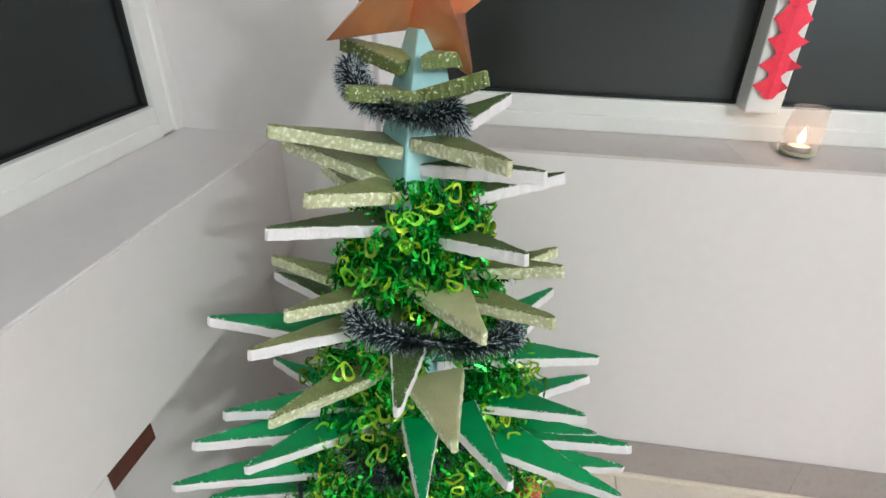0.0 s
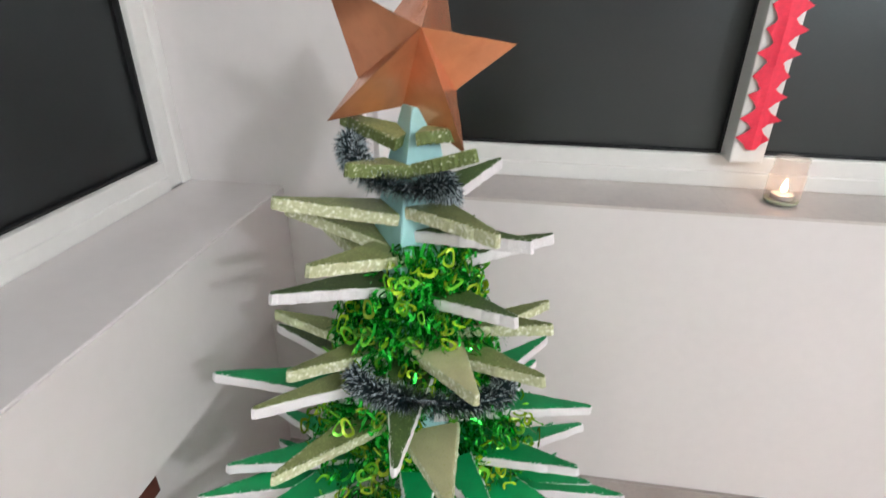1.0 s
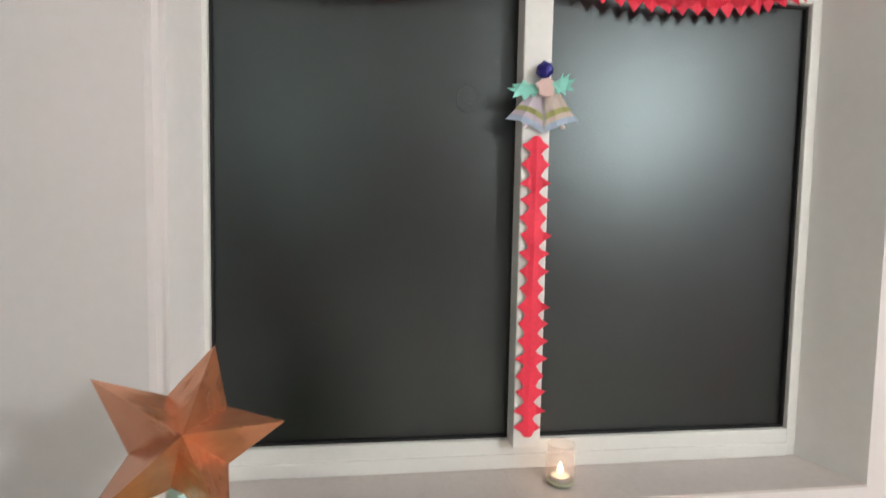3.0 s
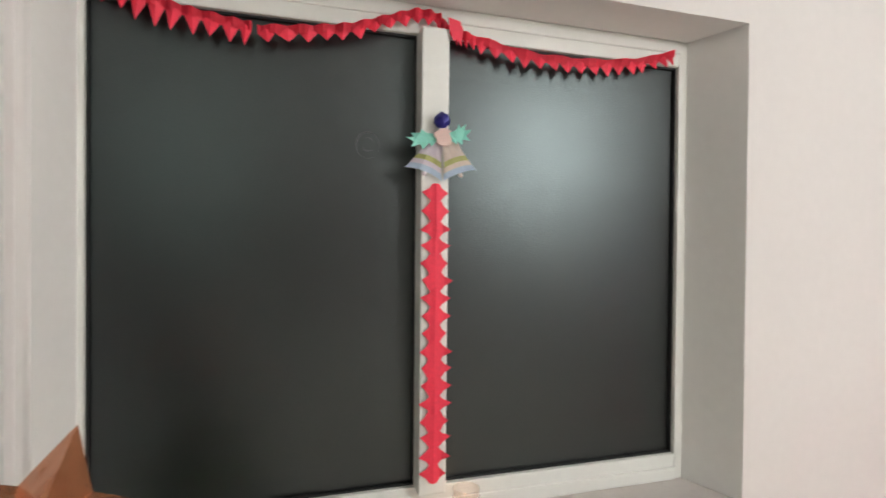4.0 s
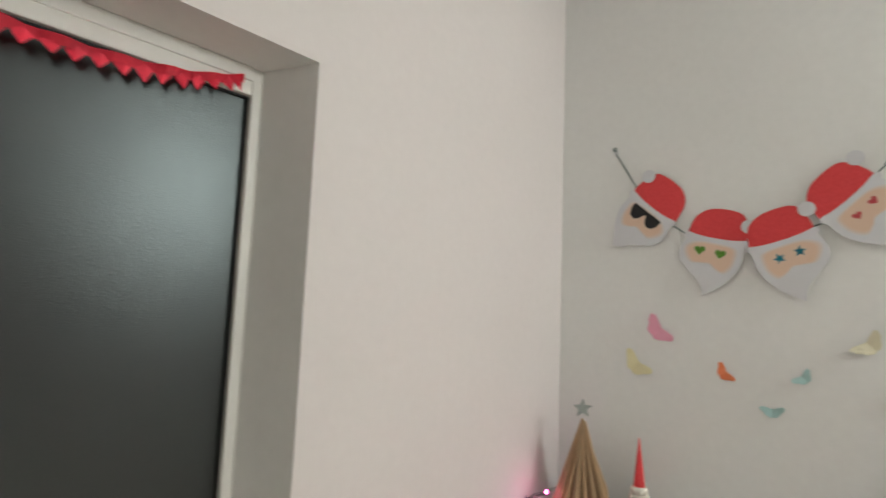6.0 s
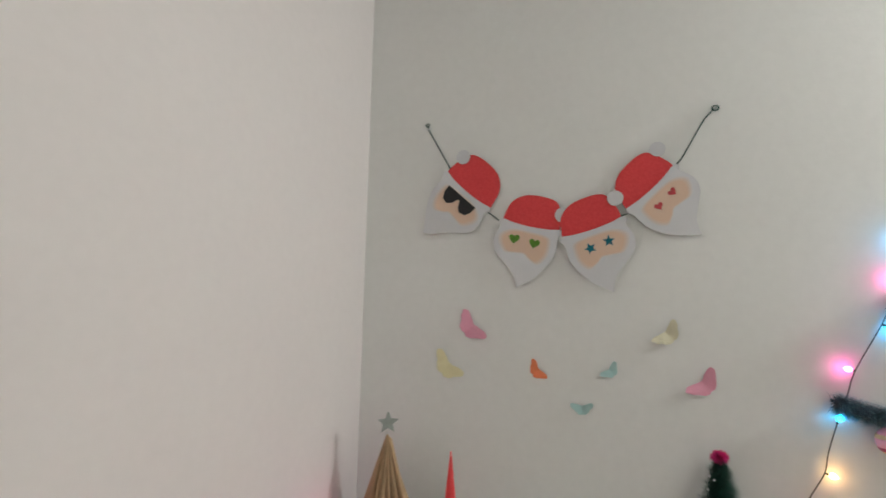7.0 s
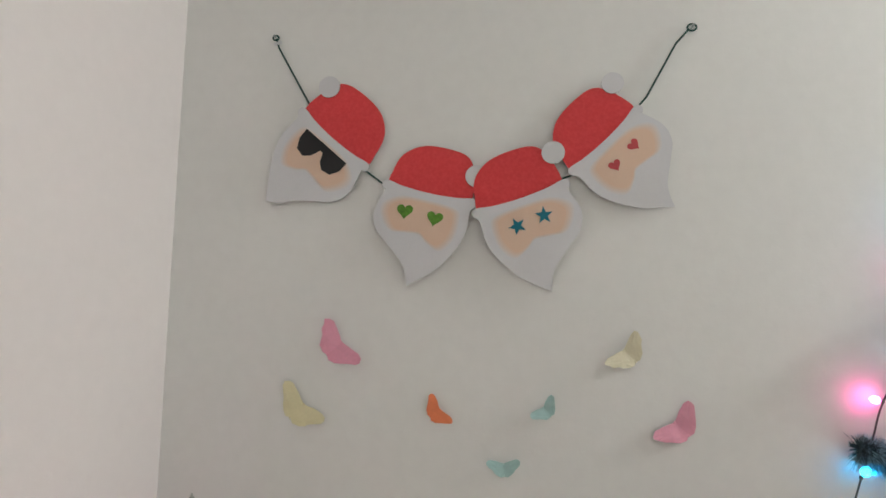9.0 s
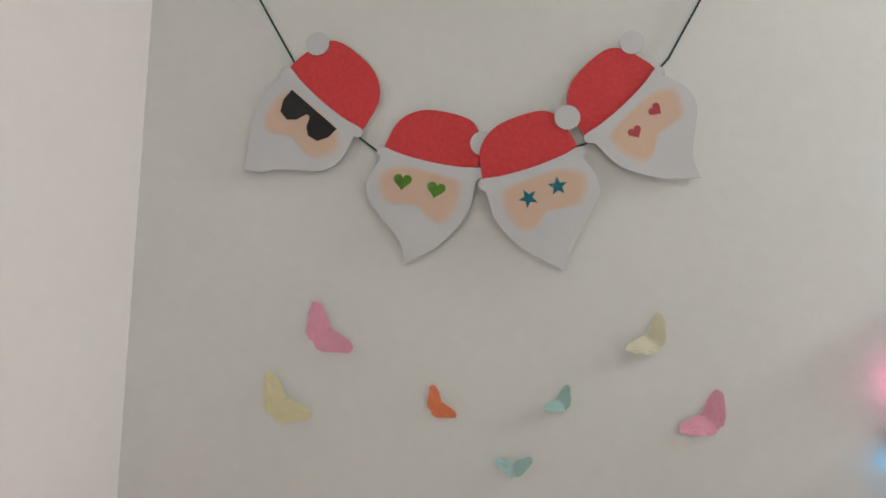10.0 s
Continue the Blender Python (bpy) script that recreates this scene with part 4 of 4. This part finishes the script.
def butterfly(y, z, size, turn, mat, fold):
    """Two folded paper wings that stand off the wall along a middle crease."""
    ob = empty("paper_butterfly", "small folded %s paper butterfly stuck on the wall" % mat.name.split("_paper")[0].replace("_", " "), "paper butterfly", on_wall(y, z, 0.003, turn), "paper butterflies")
    r = random.Random(round(abs(y) * 1000 + z * 77))
    wing = [(0, -0.42), (0.18, -0.50), (0.42, -0.38), (0.58, -0.20), (0.68, -0.06), (0.82, 0.06), (0.96, 0.24), (1.00, 0.40), (0.94, 0.51), (0.76, 0.54), (0.42, 0.44), (0.18, 0.34), (0, 0.27)]
    for s in (-1, 1):
        a = radians(fold + r.uniform(-2, 4))
        bm = bmesh.new()
        crease = r.uniform(0.5, 1.1)

        def shaped(x, yy):
            x, yy = x * size, yy * size
            lift = x * math.sin(a) + 0.05 * x * x / size + 0.05 * size * abs(math.sin((x + yy * crease) / size * 3.0)) * min(1, x / size * 2)
            return Vector((s * x * math.cos(a), yy, lift))

        outline = [(x * r.uniform(0.95, 1.04), yy * r.uniform(0.95, 1.05)) for x, yy in wing]
        mid = [(x * 0.55 + 0.15, yy * 0.5) for x, yy in outline]
        rings = []
        for dz in (0.0006, 0.0):
            rings.append(([bm.verts.new(shaped(*p) + Vector((0, 0, dz))) for p in outline], [bm.verts.new(shaped(*p) + Vector((0, 0, dz))) for p in mid], bm.verts.new(shaped(0.42, 0) + Vector((0, 0, dz)))))
        n = len(outline)
        for out_v, mid_v, hub in rings:
            for i in range(n):
                j = (i + 1) % n
                bm.faces.new((out_v[i], out_v[j], mid_v[j], mid_v[i]))
                bm.faces.new((mid_v[i], mid_v[j], hub))
        for i in range(n):
            j = (i + 1) % n
            bm.faces.new((rings[0][0][i], rings[1][0][i], rings[1][0][j], rings[0][0][j]))
        bmesh.ops.recalc_face_normals(bm, faces=bm.faces)
        part("wing", bm, mat, ob)
    for base, tip in ((0.22, 0.34), (-0.45, -0.33)):
        part("notch", tube([(0.02 * size, base * size, 0.002), (-0.03 * size, (base + tip) / 2 * size, 0.006), (0.02 * size, tip * size, 0.004)], [0.0004, 0.0016, 0.0004], sides=6), mat, ob)
    return ob


butterfly(-0.340, 1.491, 0.051, -50, PINK, 7)
butterfly(-0.272, 1.378, 0.051, -42, YELLOW, 4)
butterfly(-0.526, 1.381, 0.031, -52, ORANGE, 7)
butterfly(-0.717, 1.390, 0.027, 45, AQUA, 4)
butterfly(-0.644, 1.291, 0.029, 3, AQUA, 5)
butterfly(-0.856, 1.487, 0.040, 46, CREAM, 2)
butterfly(-0.935, 1.370, 0.044, 46, PINK, 3)

# light string and tinsel tree on the wall
string = empty("light_string", "dark green wire with small lit coloured bulbs on the wall", "string lights", pose(XR - 0.012, 0, 0))
wire = curve_points([(0, -1.36, 1.665), (0, -1.338, 1.623), (0.002, -1.295, 1.526), (0, -1.239, 1.422), (0.002, -1.222, 1.368), (0, -1.196, 1.296), (0.002, -1.178, 1.235), (0, -1.169, 1.194), (0, -1.14, 1.142), (0, -1.11, 1.08), (0, -1.06, 1.0)], 6)
part("wire", tube(wire, 0.0014, sides=6), WIRE, string)
for (y, z), (by, bz), hue in (((-1.335, 1.615), (-1.312, 1.628), "pink"), ((-1.295, 1.526), (-1.309, 1.518), "blue"), ((-1.239, 1.422), (-1.214, 1.428), "pink"), ((-1.198, 1.304), (-1.201, 1.316), "blue"), ((-1.169, 1.194), (-1.190, 1.188), "warm"), ((-1.355, 1.66), (-1.338, 1.705), "blue"), ((-1.11, 1.08), (-1.13, 1.07), "pink")):
    a, b = Vector((0, y, z)), Vector((-0.008, by, bz))
    d = (b - a).normalized()
    socket = part("socket", tube([a, a + d * 0.008], 0.0028), WIRE, string)
    part("bulb", tube([a + d * 0.008, a + d * 0.012, a + d * 0.017, a + d * 0.021, a + d * 0.026], [0.0034, 0.0066, 0.0068, 0.0046, 0.0010], sides=10), BULBS[hue], socket, "lit %s bulb" % hue)
    data = bpy.data.lights.new("bulb_glow", "POINT")
    data.energy, data.shadow_soft_size = {"pink": 0.024, "blue": 0.055, "warm": 0.03}[hue], 0.004
    data.color = {"pink": (1, 0.10, 0.42), "blue": (0.0, 0.47, 1), "warm": (1, 0.5, 0.2)}[hue]
    g = new("bulb_glow", data)
    g.location = (XR - 0.026, by + (by - y) * 0.25, bz + (bz - z) * 0.25)

for (y0, z0), (y1, z1), seed in (((-1.196, 1.350), (-1.50, 1.325), 11), ((-1.322, 1.577), (-1.54, 1.567), 12)):
    pts = curve_points([(XR - 0.02, y0, z0), (XR - 0.026, y0 * 0.65 + y1 * 0.35, (z0 + z1) / 2 - 0.012), (XR - 0.02, y1, z1)], 12)
    ob = part("tinsel_strip", brush(pts, 0.033, 6500, seed, 0.9), [NEEDLE_W, FROST_W], None)
    tagged(ob, "dark green frosted tinsel strip pinned on the wall", "tinsel", "tinsel rows on the wall")
ball = empty("banded_bauble", "small pink and gold banded bauble hanging under tinsel", "bauble", pose(XR - 0.034, -1.292, 1.279))
r = 0.032
for d0, d1, mat, name in ((-90, -42, KRAFT, "gold_cap"), (-42, -26, ROSE, "rose_band"), (-26, 8, PINK, "pink_band"), (8, 24, KRAFT, "gold_band"), (24, 90, PINK, "pink_cap")):
    steps = [d0 + (d1 - d0) * k / 4 for k in range(5)]
    g = 1.02 if "gold_band" == name or "rose" in name else 1.0
    part(name, lathe([(max(0.0006, g * r * math.cos(radians(d))), g * r * math.sin(radians(d))) for d in steps], sides=20), mat, ball, soft=True)
part("hook", tube([(0, 0, r), (0, 0.002, r + 0.014)], 0.001), SILVER, ball)

# ---- mock fireplace in the corner ----
hearth = empty("mock_fireplace", "card fireplace printed with red bricks under cotton snow", "fireplace", pose(0, 0, FLOOR))
HZ = 0.945 - FLOOR
PLAN = [(1.612, -0.022), (1.705, -0.350), (1.712, -1.200)]
back = [(XR - 0.004, -1.200), (XR - 0.004, -0.006), (1.640, -0.006)]
part("carcass", plate(list(PLAN) + back, HZ - 0.014), JOINT, hearth, "pale card body")
brick_meshes = {}
for (x0, y0), (x1, y1) in zip(PLAN, PLAN[1:]):
    length, yaw = math.hypot(x1 - x0, y1 - y0), math.atan2(y1 - y0, x1 - x0)
    for row in range(10):
        joints = [0.004] + [q for q in (0.0885 + 0.104 * (row % 2) + 0.208 * (k - 1) for k in range(6)) if 0.03 < q < length - 0.03] + [length - 0.002]
        for q0, q1 in zip(joints, joints[1:]):
            size = round(q1 - q0 - 0.012, 3)
            if size not in brick_meshes:
                brick_meshes[size] = mesh_of(box(-size / 2, -0.004, -0.034, size / 2, 0.003, 0.034, 0.0015), "brick", BRICK)
            ob = new("brick", brick_meshes[size])
            ob.parent = hearth
            s = (q0 + q1) / 2
            ob.matrix_basis = Matrix.Translation((x0 + s * math.cos(yaw), y0 + s * math.sin(yaw), HZ - 0.043 - row * 0.080)) @ Matrix.Rotation(yaw, 4, "Z") @ Matrix.Translation((0, -0.003, 0))
snow_bm = bmesh.new()
grid = []
for i in range(41):
    y = -0.006 - i / 40 * 1.2
    edge = 1.600 + 0.283 * min(-y, 0.35) + 0.005 * noise.noise((i * 0.6, 0, 0))
    row = []
    for j in range(8):
        f = j / 7
        row.append(snow_bm.verts.new((edge + (XR - 0.005 - edge) * f, y, HZ - 0.012 + (0.012 if 0 < j else 0) + 0.006 * noise.noise((i * 0.5, j * 0.8, 3)))))
    grid.append(row)
for i in range(40):
    for j in range(7):
        snow_bm.faces.new((grid[i][j], grid[i + 1][j], grid[i + 1][j + 1], grid[i][j + 1]))
bmesh.ops.solidify(snow_bm, geom=snow_bm.faces[:], thickness=0.013)
part("snow_cover", snow_bm, SNOW, hearth, "white cotton snow sheet", soft=True)

# folded book-page tree
book = empty("folded_paper_tree", "small tree of folded brown book pages with a silver star", "paper tree", pose(1.690, -0.153, 0.951))
H, R0 = 0.258, 0.086
for k in range(15):
    a = radians(k * 24 + rng.uniform(-4, 4))
    reach, fat, hem = R0 * rng.uniform(0.90, 1.08), rng.uniform(0.0085, 0.0125), rng.uniform(-0.001, 0.006)
    bow = rng.uniform(-0.006, 0.006)
    c0, s0 = math.cos(a), math.sin(a)
    section = [(0.10, -0.25), (0.55, -0.75), (0.84, -1.0), (0.96, -0.62), (1.0, 0.0), (0.96, 0.62), (0.84, 1.0), (0.55, 0.75), (0.10, 0.25)]
    bm = bmesh.new()
    rows = []
    for i in range(7):
        f = i / 6
        g = 0.03 + 0.97 * f
        row = []
        for u, v in section:
            x, y = u * reach * g, v * fat * (0.10 + 0.90 * f) + bow * math.sin(math.pi * f)
            row.append(bm.verts.new((x * c0 - y * s0, x * s0 + y * c0, hem * f + H * (1 - f))))
        rows.append(row)
    for p, q in zip(rows, rows[1:]):
        for i in range(len(section) - 1):
            bm.faces.new((p[i], q[i], q[i + 1], p[i + 1]))
    bm.faces.new(rows[0])
    bmesh.ops.solidify(bm, geom=bm.faces[:], thickness=0.0008)
    part("page_fold", bm, KRAFT, book)
cover = [(0.004, H - 0.004), (0.012, H - 0.010), (0.036, 0.16), (R0 * 0.93, 0.05), (R0 * 1.02, 0.002), (0.03, 0.0)]
part("cover_page", plate(cover, 0.0014), KRAFT, book, "flat outer page", Matrix.Rotation(radians(-48), 4, "Z") @ Matrix.Rotation(radians(90), 4, "X"))
part("star", plate(star5(0.030, 0.45), 0.004), SILVER, book, "silver card star", Matrix.Translation((0, 0, H + 0.031)) @ Matrix.Rotation(radians(-55), 4, "Z") @ Matrix.Rotation(radians(90), 4, "X"))

# yarn figure with a red cone
gnome = empty("yarn_cone_ornament", "stacked cream yarn rolls under a tall red cone", "ornament", pose(1.705, -0.325, 0.951))
for z, r, h in ((0.022, 0.034, 0.022), (0.058, 0.030, 0.016), (0.082, 0.025, 0.012)):
    part("yarn_roll", lathe([(0.001, z - h)] + [(r * (0.72 + 0.28 * math.cos(radians(d))), z + h * math.sin(radians(d))) for d in range(-90, 91, 30)] + [(0.001, z + h)], sides=20), YARN, gnome, soft=True)
part("red_cone", lathe([(0.016, 0.090), (0.0125, 0.125), (0.006, 0.188), (0.0012, 0.230)], sides=16), RED_FELT, gnome, "tall red card cone", soft=True)

# bottle-brush tree with a pink top
bush = empty("bottle_brush_tree", "small dark green bottle-brush tree with a hot pink top", "tree", pose(1.765, -0.952, 0.966))
r = random.Random(9)
bm = bmesh.new()
tube([(0, 0, 0), (0, 0, 0.24)], 0.004, bm, 6)
for i in range(9000):
    z = r.uniform(0.01, 0.248)
    rad = 0.088 * math.sqrt(1 - z / 0.262) * r.uniform(0.6, 1.0) * (0.9 + 0.1 * math.sin(z * 180))
    a = r.uniform(0, math.tau)
    d = Vector((math.cos(a), math.sin(a), r.uniform(-0.4, 0.3)))
    s = Vector((-math.sin(a), math.cos(a), 0)) * 0.0012
    p = Vector((0, 0, z))
    v = [bm.verts.new(x) for x in (p + d * rad * 0.3 - s, p + d * rad * 0.3 + s, p + d * rad)]
    bm.faces.new(v)
part("needles", bm, PINE, bush, "dense dark green bristles")
for k in range(16):
    z, a = r.uniform(0.08, 0.225), r.uniform(0, math.tau)
    rad = 0.078 * math.sqrt(1 - z / 0.262)
    part("white_bead", lathe([(0.0004, -0.003), (0.003, 0), (0.0004, 0.003)], sides=8), CARD, bush, m=pose(rad * math.cos(a), rad * math.sin(a), z))
bm = bmesh.new()
for i in range(900):
    d = Vector((r.gauss(0, 1), r.gauss(0, 1), r.gauss(0, 1))).normalized()
    s = d.orthogonal() * 0.0012
    v = [bm.verts.new(x) for x in (d * 0.003 - s, d * 0.003 + s, d * r.uniform(0.013, 0.020))]
    bm.faces.new(v)
part("pompom", bm, HOTPINK, bush, "hot pink fluffy top", pose(0, 0, 0.250) @ Matrix.Diagonal((1.2, 1.2, 1.0, 1)))

# tinsel and lights along the fireplace edge
pts = curve_points([(1.605, -0.020, 0.953), (1.600, -0.020, 0.915), (1.596, -0.020, 0.881), (1.602, -0.042, 0.838), (1.616, -0.077, 0.818), (1.632, -0.120, 0.822), (1.641, -0.163, 0.856), (1.652, -0.195, 0.912), (1.660, -0.225, 0.926), (1.668, -0.255, 0.912), (1.676, -0.280, 0.888), (1.688, -0.335, 0.852), (1.694, -0.410, 0.840), (1.690, -0.480, 0.870)], 8)
ob = part("hearth_tinsel", brush(pts, 0.027, 8000, 21, 0.6), [NEEDLE_W, FROST_W], None)
tagged(ob, "dark tinsel garland draped on the card fireplace", "tinsel")
mini = empty("fairy_lights", "lit pink and blue fairy bulbs on the card fireplace", "string lights")
part("wire", tube([p + Vector((-0.008, 0, 0.004)) for p in pts], 0.0014, sides=5), WIRE, mini)
part("lead", tube(curve_points([(1.600, -0.022, 0.952), (1.606, -0.036, 0.972), (1.613, -0.062, 0.980)], 5), 0.0013, sides=5), WIRE, mini)
for (x, y, z), hue in (((1.615, -0.073, 0.984), "pink"), ((1.576, -0.024, 0.868), "blue"), ((1.590, -0.052, 0.850), "blue"), ((1.606, -0.114, 0.850), "pink"), ((1.630, -0.203, 0.917), "pink")):
    part("bulb", lathe([(0.001, -0.006), (0.0050, -0.002), (0.0050, 0.003), (0.0008, 0.009)], sides=8), BULBS[hue], mini, "lit %s bulb" % hue, pose(x, y, z))
    data = bpy.data.lights.new("bulb_glow", "POINT")
    data.energy, data.shadow_soft_size = 0.07, 0.004
    data.color = {"pink": (1, 0.12, 0.45), "blue": (0.05, 0.5, 1)}[hue]
    g = new("bulb_glow", data)
    g.location = (x - 0.014, y - 0.006, z)

# ---- floor tiles ----
tile_mesh = mesh_of(box(-0.1985, -0.1985, -0.008, 0.1985, 0.1985, 0, 0.0015), "floor_tile", TILE)
for i in range(-4, 5):
    for j in range(0, 9):
        x, y = i * 0.4 + 0.1, -0.21 - j * 0.4
        if x - 0.2 > XL - 0.5 and x + 0.2 < XR + 0.2 and y - 0.2 > YS - 0.2:
            ob = new("floor_tile", tile_mesh)
            ob.parent, ob.matrix_basis = floor, pose(x, y, FLOOR)
